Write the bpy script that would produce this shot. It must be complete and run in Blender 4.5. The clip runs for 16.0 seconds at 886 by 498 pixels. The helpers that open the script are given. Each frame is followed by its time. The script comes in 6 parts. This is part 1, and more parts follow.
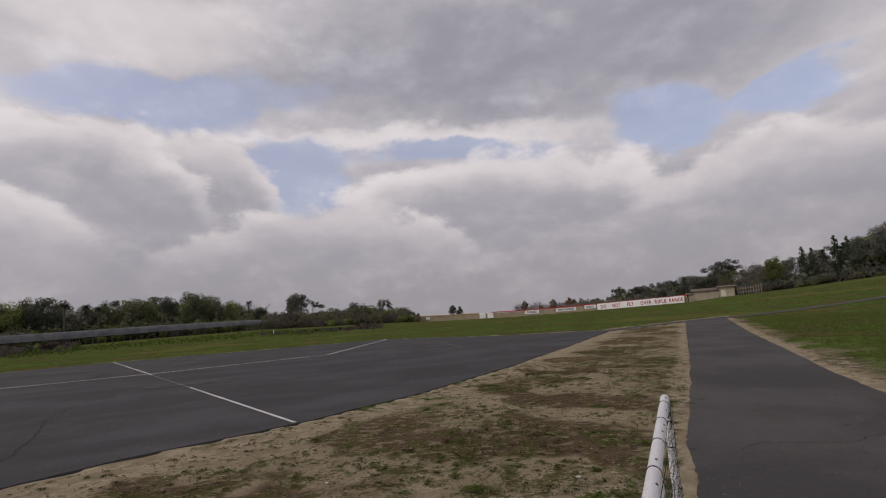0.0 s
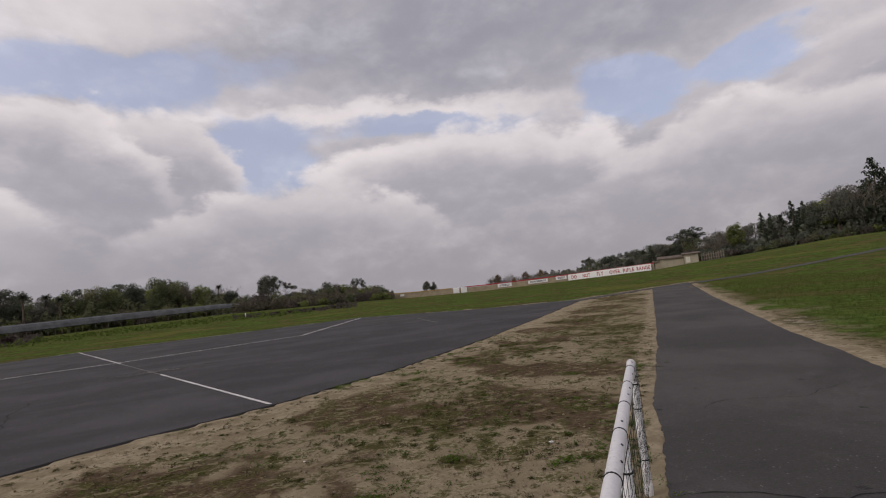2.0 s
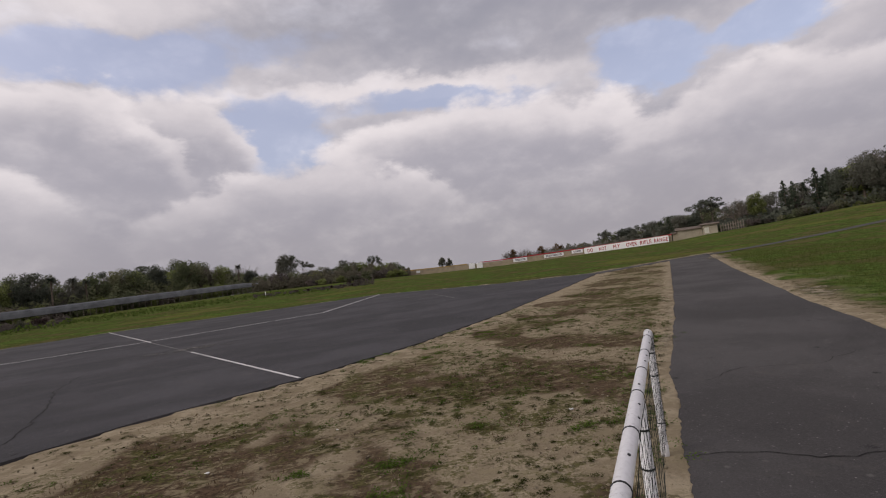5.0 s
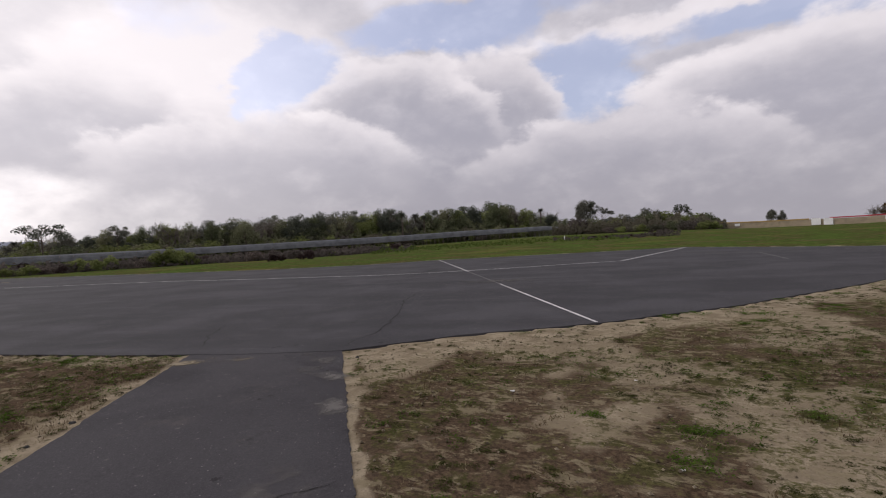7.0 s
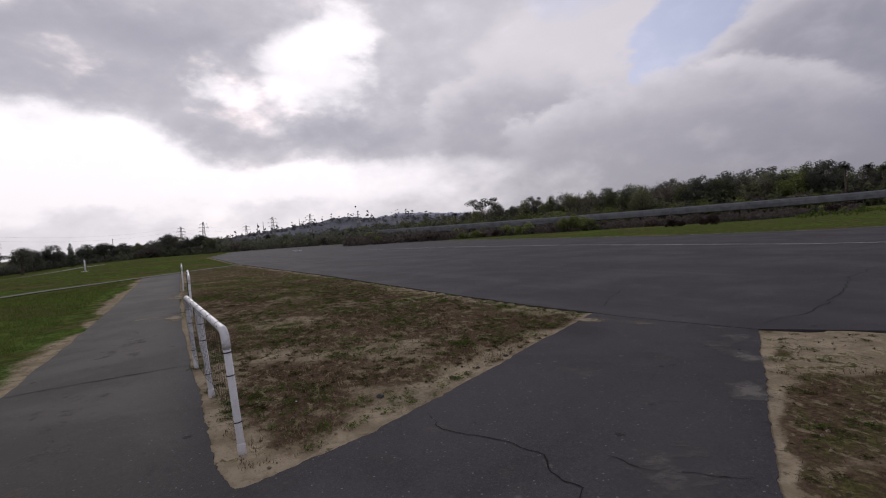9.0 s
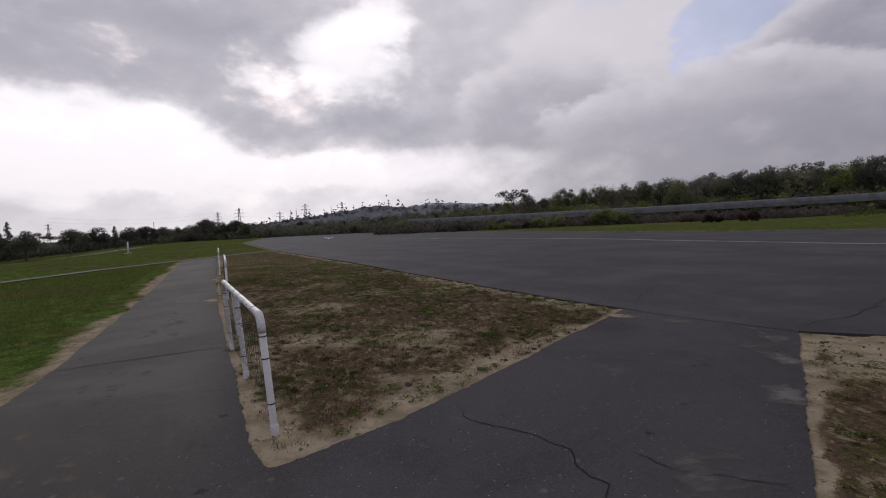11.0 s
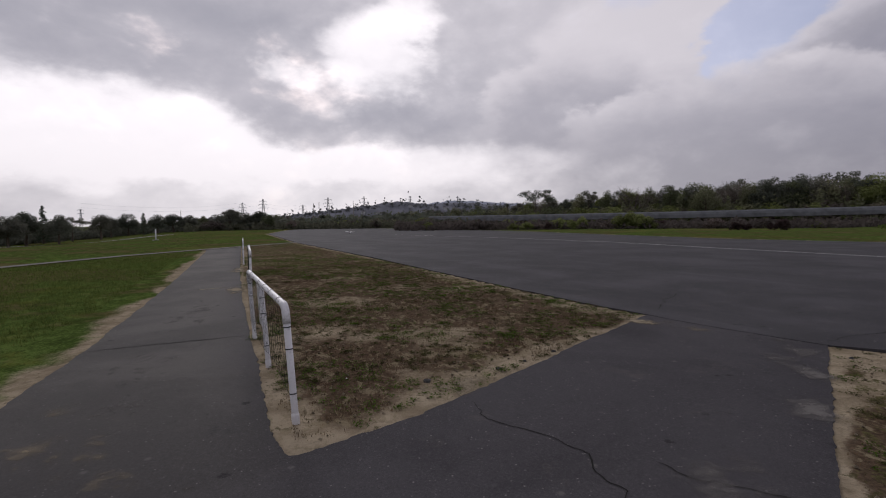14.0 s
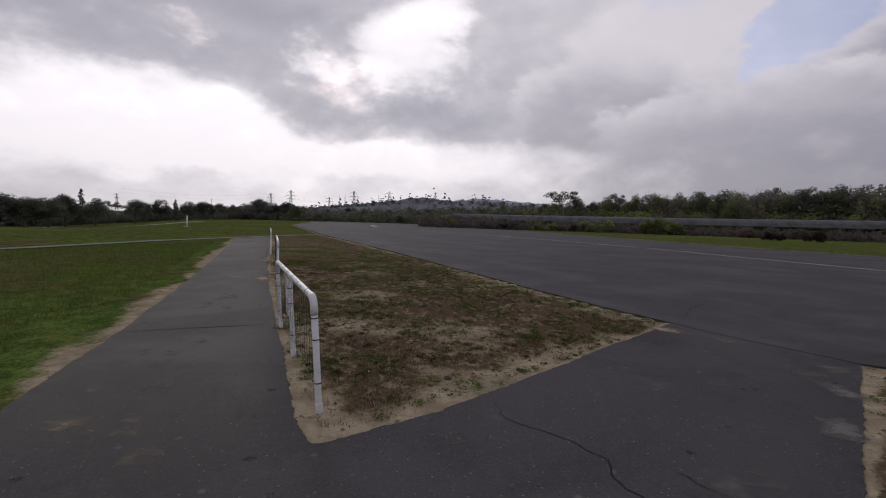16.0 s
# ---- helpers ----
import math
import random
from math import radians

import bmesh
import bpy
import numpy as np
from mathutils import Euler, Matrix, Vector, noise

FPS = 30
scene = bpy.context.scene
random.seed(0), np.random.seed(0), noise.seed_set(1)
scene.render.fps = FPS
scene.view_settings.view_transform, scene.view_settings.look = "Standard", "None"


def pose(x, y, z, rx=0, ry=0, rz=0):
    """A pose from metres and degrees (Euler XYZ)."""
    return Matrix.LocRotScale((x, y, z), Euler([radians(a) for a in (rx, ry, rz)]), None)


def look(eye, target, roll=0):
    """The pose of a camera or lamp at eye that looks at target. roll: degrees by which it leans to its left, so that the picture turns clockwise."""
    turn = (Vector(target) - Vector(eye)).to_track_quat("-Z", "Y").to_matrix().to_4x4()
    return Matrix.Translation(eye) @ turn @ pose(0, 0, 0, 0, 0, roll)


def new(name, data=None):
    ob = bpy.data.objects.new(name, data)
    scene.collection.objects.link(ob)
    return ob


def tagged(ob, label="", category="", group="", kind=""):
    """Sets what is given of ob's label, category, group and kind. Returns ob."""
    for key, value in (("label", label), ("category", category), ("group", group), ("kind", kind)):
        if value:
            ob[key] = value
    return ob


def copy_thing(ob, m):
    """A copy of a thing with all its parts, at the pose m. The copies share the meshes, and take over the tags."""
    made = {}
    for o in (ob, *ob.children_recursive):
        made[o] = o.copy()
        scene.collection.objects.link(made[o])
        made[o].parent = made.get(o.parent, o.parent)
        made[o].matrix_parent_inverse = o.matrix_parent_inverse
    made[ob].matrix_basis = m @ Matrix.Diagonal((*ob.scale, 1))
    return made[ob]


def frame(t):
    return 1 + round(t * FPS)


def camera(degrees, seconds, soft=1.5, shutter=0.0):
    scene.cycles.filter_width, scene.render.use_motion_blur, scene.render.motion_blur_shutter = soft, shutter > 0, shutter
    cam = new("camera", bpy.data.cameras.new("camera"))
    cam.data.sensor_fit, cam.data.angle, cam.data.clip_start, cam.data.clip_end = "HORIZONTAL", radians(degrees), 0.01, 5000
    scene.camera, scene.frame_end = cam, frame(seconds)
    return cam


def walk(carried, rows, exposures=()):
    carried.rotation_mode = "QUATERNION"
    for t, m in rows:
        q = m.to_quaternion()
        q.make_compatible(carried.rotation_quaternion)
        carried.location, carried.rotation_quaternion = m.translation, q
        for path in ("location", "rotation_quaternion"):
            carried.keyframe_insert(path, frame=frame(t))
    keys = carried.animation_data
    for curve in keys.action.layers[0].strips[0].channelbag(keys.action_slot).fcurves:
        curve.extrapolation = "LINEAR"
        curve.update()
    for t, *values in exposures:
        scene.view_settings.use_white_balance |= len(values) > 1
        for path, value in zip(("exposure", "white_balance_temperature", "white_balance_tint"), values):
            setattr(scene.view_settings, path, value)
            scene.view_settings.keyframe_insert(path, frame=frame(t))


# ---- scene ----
cam = camera(83.94, 16.0, 1.1)
PATH = [
    # seconds, x, y, z, pitch, roll, yaw
    (0, 0.143, 0.095, 1.646, 7.96, 3.78, 0.00),
    (0.5, 0.164, 0.095, 1.644, 8.44, 5.33, -0.83),
    (1, 0.165, 0.096, 1.642, 7.99, 4.78, -1.89),
    (1.5, 0.168, 0.102, 1.643, 6.57, 4.85, -2.65),
    (2, 0.169, 0.109, 1.640, 4.93, 5.99, -3.00),
    (2.5, 0.169, 0.110, 1.638, 4.70, 7.63, -3.27),
    (3, 0.169, 0.106, 1.638, 4.05, 7.97, -3.32),
    (5.5, 0.072, -0.102, 1.659, 1.98, 6.23, 0.92),
    (6, 0.061, -0.063, 1.651, 1.38, 6.34, 7.09),
    (6.5, 0.037, -0.030, 1.642, -0.35, 4.05, 17.17),
    (7, -0.014, -0.016, 1.633, -0.83, 3.18, 32.56),
    (7.5, -0.069, -0.007, 1.625, -0.70, 4.24, 50.59),
    (8, -0.107, 0.009, 1.619, -2.85, 5.48, 61.74),
    (8.5, -0.130, 0.010, 1.614, -2.00, 6.05, 70.73),
    (9, -0.137, -0.003, 1.610, -1.98, 3.87, 76.46),
    (11.5, -0.120, -0.024, 1.626, -2.67, 2.49, 80.18),
    (12, -0.112, -0.031, 1.629, -2.11, 2.31, 80.41),
    (12.5, -0.108, -0.045, 1.628, -2.97, 2.70, 81.72),
    (13, -0.112, -0.056, 1.628, -3.18, 1.62, 81.73),
    (13.5, -0.116, -0.058, 1.626, -3.47, 0.93, 81.92),
    (14, -0.114, -0.060, 1.629, -3.10, 0.65, 82.33),
    (14.5, -0.119, -0.056, 1.629, -2.87, -0.15, 82.07),
    (15, -0.119, -0.056, 1.626, -3.18, -0.07, 82.27),
    (15.5, -0.113, -0.063, 1.630, -3.13, -0.60, 82.62),
    (16, -0.076, -0.097, 1.646, -3.44, -1.63, 85.14),
]
walk(cam, [(t, pose(x, y, z, 90 + p, r, w)) for t, x, y, z, p, r, w in PATH],
     [(0, 0.23, 6650, 12), (3, 0.34, 6650, 12), (6, 0.42, 6560, 13), (7, 0.47, 6450, 13), (8, 0.28, 6300, 14), (9, -0.02, 6200, 15), (16, -0.10, 6200, 15)])

EYE = 1.63                      # height of the lens over the tarmac


def unit(az, el):
    """Direction from degrees left of +y and degrees up."""
    a, e = radians(az), radians(el)
    return Vector((-math.sin(a) * math.cos(e), math.cos(a) * math.cos(e), math.sin(e)))


# ---------------------------------------------------------------- nodes
class Tree:
    """Short way to write a node tree."""

    def __init__(self, tree):
        self.t = tree
        tree.nodes.clear()

    def add(self, kind, ins=None, **props):
        n = self.t.nodes.new(kind)
        for k, v in props.items():
            setattr(n, k, v)
        for k, v in (ins or {}).items():
            s = n.inputs[k]
            if isinstance(v, bpy.types.NodeSocket):
                self.t.links.new(v, s)
            elif isinstance(v, bpy.types.Node):
                self.t.links.new(v.outputs[0], s)
            else:
                s.default_value = v
        return n

    def math(self, op, a, b=0.0, c=0.0, clamp=False):
        return self.add("ShaderNodeMath", {0: a, 1: b, 2: c}, operation=op, use_clamp=clamp).outputs[0]

    def vmath(self, op, a, b=(0, 0, 0)):
        n = self.add("ShaderNodeVectorMath", {0: a, 1: b}, operation=op)
        return n.outputs["Value"] if op in ("DOT_PRODUCT", "LENGTH", "DISTANCE") else n.outputs[0]

    def noise(self, vec, scale, detail=4.0, rough=0.55, dist=0.0):
        return self.add("ShaderNodeTexNoise", {"Vector": vec, "Scale": scale, "Detail": detail, "Roughness": rough, "Distortion": dist}).outputs[0]

    def ramp(self, fac, lo, hi, a=0.0, b=1.0):
        return self.add("ShaderNodeMapRange", {0: fac, 1: lo, 2: hi, 3: a, 4: b}, interpolation_type="SMOOTHSTEP").outputs[0]

    def mix(self, fac, a, b, blend="MIX"):
        n = self.add("ShaderNodeMix", {0: fac}, data_type="RGBA", blend_type=blend)
        for i, v in ((6, a), (7, b)):
            if isinstance(v, bpy.types.NodeSocket):
                self.t.links.new(v, n.inputs[i])
            else:
                n.inputs[i].default_value = (*v, 1)
        return n.outputs[2]

    def attr(self, name):
        return self.add("ShaderNodeAttribute", attribute_name=name).outputs["Fac"]


def material(name):
    m = bpy.data.materials.new(name)
    m.use_nodes = True
    return m, Tree(m.node_tree)


def finish(t, color, rough=0.9, bump=None, depth=0.01, strength=0.6, metal=0.0, spec=0.3, alpha=None, sheer=None):
    ins = {"Base Color": color if isinstance(color, bpy.types.NodeSocket) else (*color, 1), "Roughness": rough, "Metallic": metal, "Specular IOR Level": spec}
    if bump is not None:
        ins["Normal"] = t.add("ShaderNodeBump", {"Height": bump, "Distance": depth, "Strength": strength})
    b = t.add("ShaderNodeBsdfPrincipled", ins)
    t.add("ShaderNodeOutputMaterial", {"Surface": b})


# ---------------------------------------------------------------- sky and sun
SUN_AZ, SUN_EL = 104.0, 24.0
w = bpy.data.worlds.new("sky")
scene.world = w
w.use_nodes = True
t = Tree(w.node_tree)
gen = t.add("ShaderNodeTexCoord").outputs["Generated"]
way = t.vmath("NORMALIZE", gen)
sep = t.add("ShaderNodeSeparateXYZ", {0: way})
up = t.math("MAXIMUM", sep.outputs[2], 0.0)
# bearing and height of the view, bent by noise so that cloud edges come out ragged
rag = t.add("ShaderNodeTexNoise", {"Vector": t.vmath("MULTIPLY", way, (1, 1, 1.9)), "Scale": 5.0, "Detail": 8.0, "Roughness": 0.56, "Distortion": 0.0})
ragc = t.add("ShaderNodeSeparateColor", {0: rag.outputs["Color"]})
bearing = t.math("MULTIPLY", t.math("ARCTAN2", t.math("MULTIPLY", sep.outputs[0], -1.0), sep.outputs[1]), 180 / math.pi)
height = t.math("MULTIPLY", t.math("ARCSINE", sep.outputs[2]), 180 / math.pi)
bearing = t.math("ADD", bearing, t.math("MULTIPLY", t.math("SUBTRACT", ragc.outputs[0], 0.5), 15.0))
level = height
height = t.math("ADD", height, t.math("MULTIPLY", t.math("SUBTRACT", ragc.outputs[1], 0.5), 9.0))


def banks(blobs):
    """Sum of soft oval patches: bearing, height, half-width, half-height, weight."""
    total = 0.0
    for az, el, ha, he, wt in blobs:
        u = t.math("MULTIPLY", t.math("SUBTRACT", bearing, float(az)), 1 / ha)
        v = t.math("MULTIPLY", t.math("SUBTRACT", height, float(el)), 1 / he)
        q = t.math("ADD", t.math("MULTIPLY", u, u), t.math("MULTIPLY", v, v))
        total = t.math("ADD", total, t.ramp(q, 0.0, 1.0, wt, 0.0))
    return total


# gaps of blue, the lightness of the cloud sheet, gaps near the sun, and heaped clouds
OPEN = [(36, 23.5, 10, 3.2, 1.0), (27, 22.5, 9, 4.0, 1.0), (15, 16, 7, 6, 1.3), (-3, 18.9, 15, 2.2, 1.0), (-26, 19, 8, 4.5, 1.3), (-38, 19.5, 7, 3.2, 1.0), (47, 19.0, 6, 4.5, 1.1), (50.5, 17.5, 4.5, 6.5, 1.3), (18, 25, 9, 2.5, 0.5), (60, 24, 9, 3, 0.4)]
TONE = [(30, 30, 16, 5, 0.5), (-15, 28, 50, 9, -0.65), (2, 20.6, 22, 2.0, 0.75), (-43, 23, 12, 5, 0.1), (64, 20, 9, 4, 0.4), (56, 21, 6, 5, 0.4), (71, 18, 7, 4, 0.2), (113, 18, 26, 6.5, -0.45),
        (93, 11.5, 16, 4, -0.42), (80, 14, 18, 8, -0.35), (60, 11, 14, 4, -0.2), (88, 12, 50, 28, 0.15), (-2, 8, 70, 12, -0.35), (102, 22, 14, 5, -0.3), (56, 19, 18, 10, 0.5)]
HOLES = [(90.5, 18, 8, 6, 1.2), (91, 17.5, 16, 10, 0.3), (86.5, 22.5, 5, 4.5, 0.9), (118, 9.0, 20, 6, 1.2), (108, 7.8, 11, 5.5, 0.9), (97, 6.8, 11, 3, 0.7), (125, 11, 12, 6, 0.5), (100.5, 15.8, 4, 2, 0.7), (84, 6.5, 20, 3, 0.45), (104, 3, 50, 9, 0.95)]
HEAPS = [(66, 18.5, 10, 4, 0.85), (-50, 20.0, 12, 8, 0.6), (25, 20.2, 7.5, 4, 0.85), (38, 21.6, 11, 5, 0.95), (-8, 18.0, 18, 4.5, 1.0), (-37, 15.6, 13, 3.2, 0.75), (52, 13.8, 14, 3.0, 0.7), (12, 12.6, 14, 3.0, 0.7), (-30, 10.5, 10, 2.5, 0.25)]
sky = t.add("ShaderNodeTexSky", sky_type="NISHITA", sun_disc=False, sun_elevation=radians(SUN_EL), sun_rotation=radians(-SUN_AZ), air_density=1.0, dust_density=2.0)
blue = t.mix(1.0, sky.outputs[0], (0.130, 0.119, 0.125), "MULTIPLY")
blue = t.mix(0.45, blue, (0.42, 0.44, 0.56))
billow_at = t.vmath("MULTIPLY", way, (1, 1, 1.7))


def puffs(at):
    """Heaped cloud: rounded cells broken up by finer noise."""
    bent = t.vmath("ADD", at, t.vmath("MULTIPLY", t.add("ShaderNodeTexNoise", {"Vector": at, "Scale": 6.0, "Detail": 6.0, "Roughness": 0.5}).outputs["Color"], (0.20, 0.20, 0.20)))
    cell = t.add("ShaderNodeTexVoronoi", {"Vector": bent, "Scale": 7.5, "Detail": 3.0, "Roughness": 0.5, "Lacunarity": 2.2, "Smoothness": 0.5}, feature="SMOOTH_F1", normalize=True).outputs["Distance"]
    return t.math("ADD", t.math("MULTIPLY", t.noise(at, 9.0, 7.0, 0.55), 0.55), t.math("MULTIPLY", t.math("SUBTRACT", 0.82, cell), 0.55))


billow = puffs(billow_at)
below = puffs(t.vmath("ADD", billow_at, (0, 0, 0.04)))
lit = t.math("SUBTRACT", billow, below)
lumpy = t.math("SUBTRACT", billow, 0.5)
GREY, WHITE = (0.296, 0.290, 0.330), (0.585, 0.555, 0.57)
opening = t.ramp(t.math("ADD", banks(OPEN), t.math("MULTIPLY", lumpy, 1.3)), 0.10, 0.85)
clear = t.ramp(sep.outputs[2], 0.02, 0.20, 0.25, 1.0)          # haze evens the clouds out towards the horizon
tone = t.math("ADD", banks(TONE), t.math("ADD", t.math("MULTIPLY", lit, 0.8), t.math("MULTIPLY", t.math("SUBTRACT", ragc.outputs[2], 0.5), 0.6)))
tone = t.math("MULTIPLY", tone, clear)
cloud = t.mix(t.ramp(tone, -0.9, 0.9), (0.250, 0.253, 0.298), WHITE)
color = t.mix(t.math("MULTIPLY", opening, 0.85), cloud, blue)
for az, top, half, drop, shine in HEAPS:
    u = t.math("ABSOLUTE", t.math("MULTIPLY", t.math("SUBTRACT", bearing, float(az)), 1 / half))
    rim = t.math("SUBTRACT", t.math("ADD", float(top), t.math("MULTIPLY", lumpy, 11.0)), t.math("MULTIPLY", t.math("POWER", u, 2.4), float(drop)))
    depth = t.math("SUBTRACT", rim, t.math("ADD", t.math("MULTIPLY", level, 0.6), t.math("MULTIPLY", height, 0.4)))
    glow = t.math("ADD", t.ramp(depth, 0.2, 6.5, shine, 0.12), t.math("MULTIPLY", lit, 0.9))
    body = t.mix(t.ramp(glow, 0.0, 1.05), GREY, WHITE)
    color = t.mix(t.math("MULTIPLY", t.ramp(depth, -0.6, 1.4), t.ramp(u, 0.85, 1.35, 0.95, 0.0)), color, body)
mist = t.ramp(sep.outputs[2], 0.0, 0.24, 0.85, 0.0)
color = t.mix(mist, color, (0.262, 0.252, 0.274))
hot = t.ramp(t.math("ADD", banks(HOLES), t.math("MULTIPLY", lumpy, 1.8)), 0.0, 1.7)
veil = t.ramp(t.vmath("DOT_PRODUCT", way, tuple(unit(92, 10))), 0.50, 1.0, 0.0, 0.17)
color = t.mix(1.0, color, t.mix(t.math("ADD", t.math("MULTIPLY", hot, 0.60), veil), (0, 0, 0), (0.90, 0.845, 0.775)), "ADD")
t.add("ShaderNodeOutputWorld", {"Surface": t.add("ShaderNodeBackground", {"Color": color, "Strength": 1.0})})

sun = new("sun", bpy.data.lights.new("sun", "SUN"))
sun.data.energy, sun.data.angle, sun.data.color = 0.75, radians(16), (1.0, 0.95, 0.88)
sun.matrix_world = look(unit(SUN_AZ, SUN_EL) * 50, (0, 0, 0))

# ---------------------------------------------------------------- materials
def asphalt_material(name, base, swept=0.4, worn=False):
    m, t = material(name)
    p = t.add("ShaderNodeNewGeometry").outputs["Position"]
    grit = t.noise(p, 60.0, 5.0, 0.75)
    sand = t.noise(p, 210.0, 2.0, 0.6)
    cloud = t.noise(p, 0.35, 6.0, 0.65, 0.4)
    band = t.noise(t.vmath("MULTIPLY", t.add("ShaderNodeVectorRotate", {"Vector": p, "Angle": radians(-17)}, rotation_type="Z_AXIS").outputs[0], (0.04, 0.5, 1)), 1.0, 5.0, 0.65, 0.4)
    stain = t.noise(p, 1.7, 7.0, 0.7)
    c = t.mix(t.ramp(cloud, 0.38, 0.62), tuple(v * 0.80 for v in base), tuple(v * 1.18 for v in base))
    if worn:
        # the spur to the runway was laid later, in darker tarmac; the walkway beyond it is older and dustier
        xyz = t.add("ShaderNodeSeparateXYZ", {0: p})
        side = t.math("ADD", t.math("SUBTRACT", xyz.outputs[1], t.math("MULTIPLY", xyz.outputs[0], 0.273)), t.math("MULTIPLY", t.math("SUBTRACT", cloud, 0.5), 1.6))
        west = t.ramp(xyz.outputs[0], -2.6, -0.6, 1.0, 0.0)
        c = t.mix(t.math("MULTIPLY", west, t.ramp(side, -0.6, 0.9)), c, t.mix(t.ramp(cloud, 0.38, 0.62), (0.046, 0.0425, 0.0465), (0.067, 0.0625, 0.0665)))
        c = t.mix(t.math("MULTIPLY", t.ramp(xyz.outputs[0], -5.0, -2.5, 1.0, 0.0), t.ramp(side, -0.5, 0.5, 0.8, 0.0)), c, t.mix(t.ramp(cloud, 0.38, 0.62), (0.082, 0.077, 0.071), (0.128, 0.119, 0.107)))
    c = t.mix(t.ramp(band, 0.44, 0.58, 0.0, swept), c, tuple(v * 0.62 for v in base))
    c = t.mix(t.ramp(stain, 0.56, 0.72, 0.0, 0.30), c, (0.125, 0.112, 0.098))
    c = t.mix(t.ramp(t.noise(t.vmath("ADD", p, (9, 4, 0)), 2.4, 6.0, 0.7), 0.58, 0.74, 0.0, 0.35), c, (0.034, 0.033, 0.034))
    # pale flecks of worn stone and a few oil spots, each with its own size
    for size, keep, tint, much in ((26.0, 0.22, (0.24, 0.23, 0.215), 0.8), (7.0, 0.10, (0.16, 0.152, 0.14), 0.55), (4.5, 0.10, (0.022, 0.021, 0.021), 0.8)):
        v = t.add("ShaderNodeTexVoronoi", {"Vector": t.vmath("ADD", p, (size, 2 * size, 0)), "Scale": size}, feature="F1")
        few = t.ramp(t.add("ShaderNodeSeparateColor", {0: v.outputs["Color"]}).outputs[0], keep * 0.5, keep, 1.0, 0.0)
        dot = t.ramp(t.math("ADD", v.outputs["Distance"], t.math("MULTIPLY", t.math("SUBTRACT", grit, 0.5), 0.5)), 0.10, 0.22, much, 0.0)
        c = t.mix(t.math("MULTIPLY", few, dot), c, tint)
    c = t.mix(t.ramp(grit, 0.52, 0.72, 0.0, 0.5), c, (0.15, 0.145, 0.14))
    c = t.mix(t.ramp(sand, 0.58, 0.72, 0.0, 0.35), c, (0.17, 0.165, 0.16))
    c = t.mix(t.ramp(grit, 0.30, 0.46, 0.55, 0.0), c, (0.022, 0.022, 0.023))
    finish(t, c, 0.88, t.math("ADD", grit, t.math("MULTIPLY", stain, 0.6)), 0.006, 0.7, spec=0.10)
    return m


M_RUNWAY = asphalt_material("runway_asphalt", (0.067, 0.064, 0.068), 0.38)
M_PATH = asphalt_material("path_asphalt", (0.078, 0.0725, 0.071), 0.0, True)


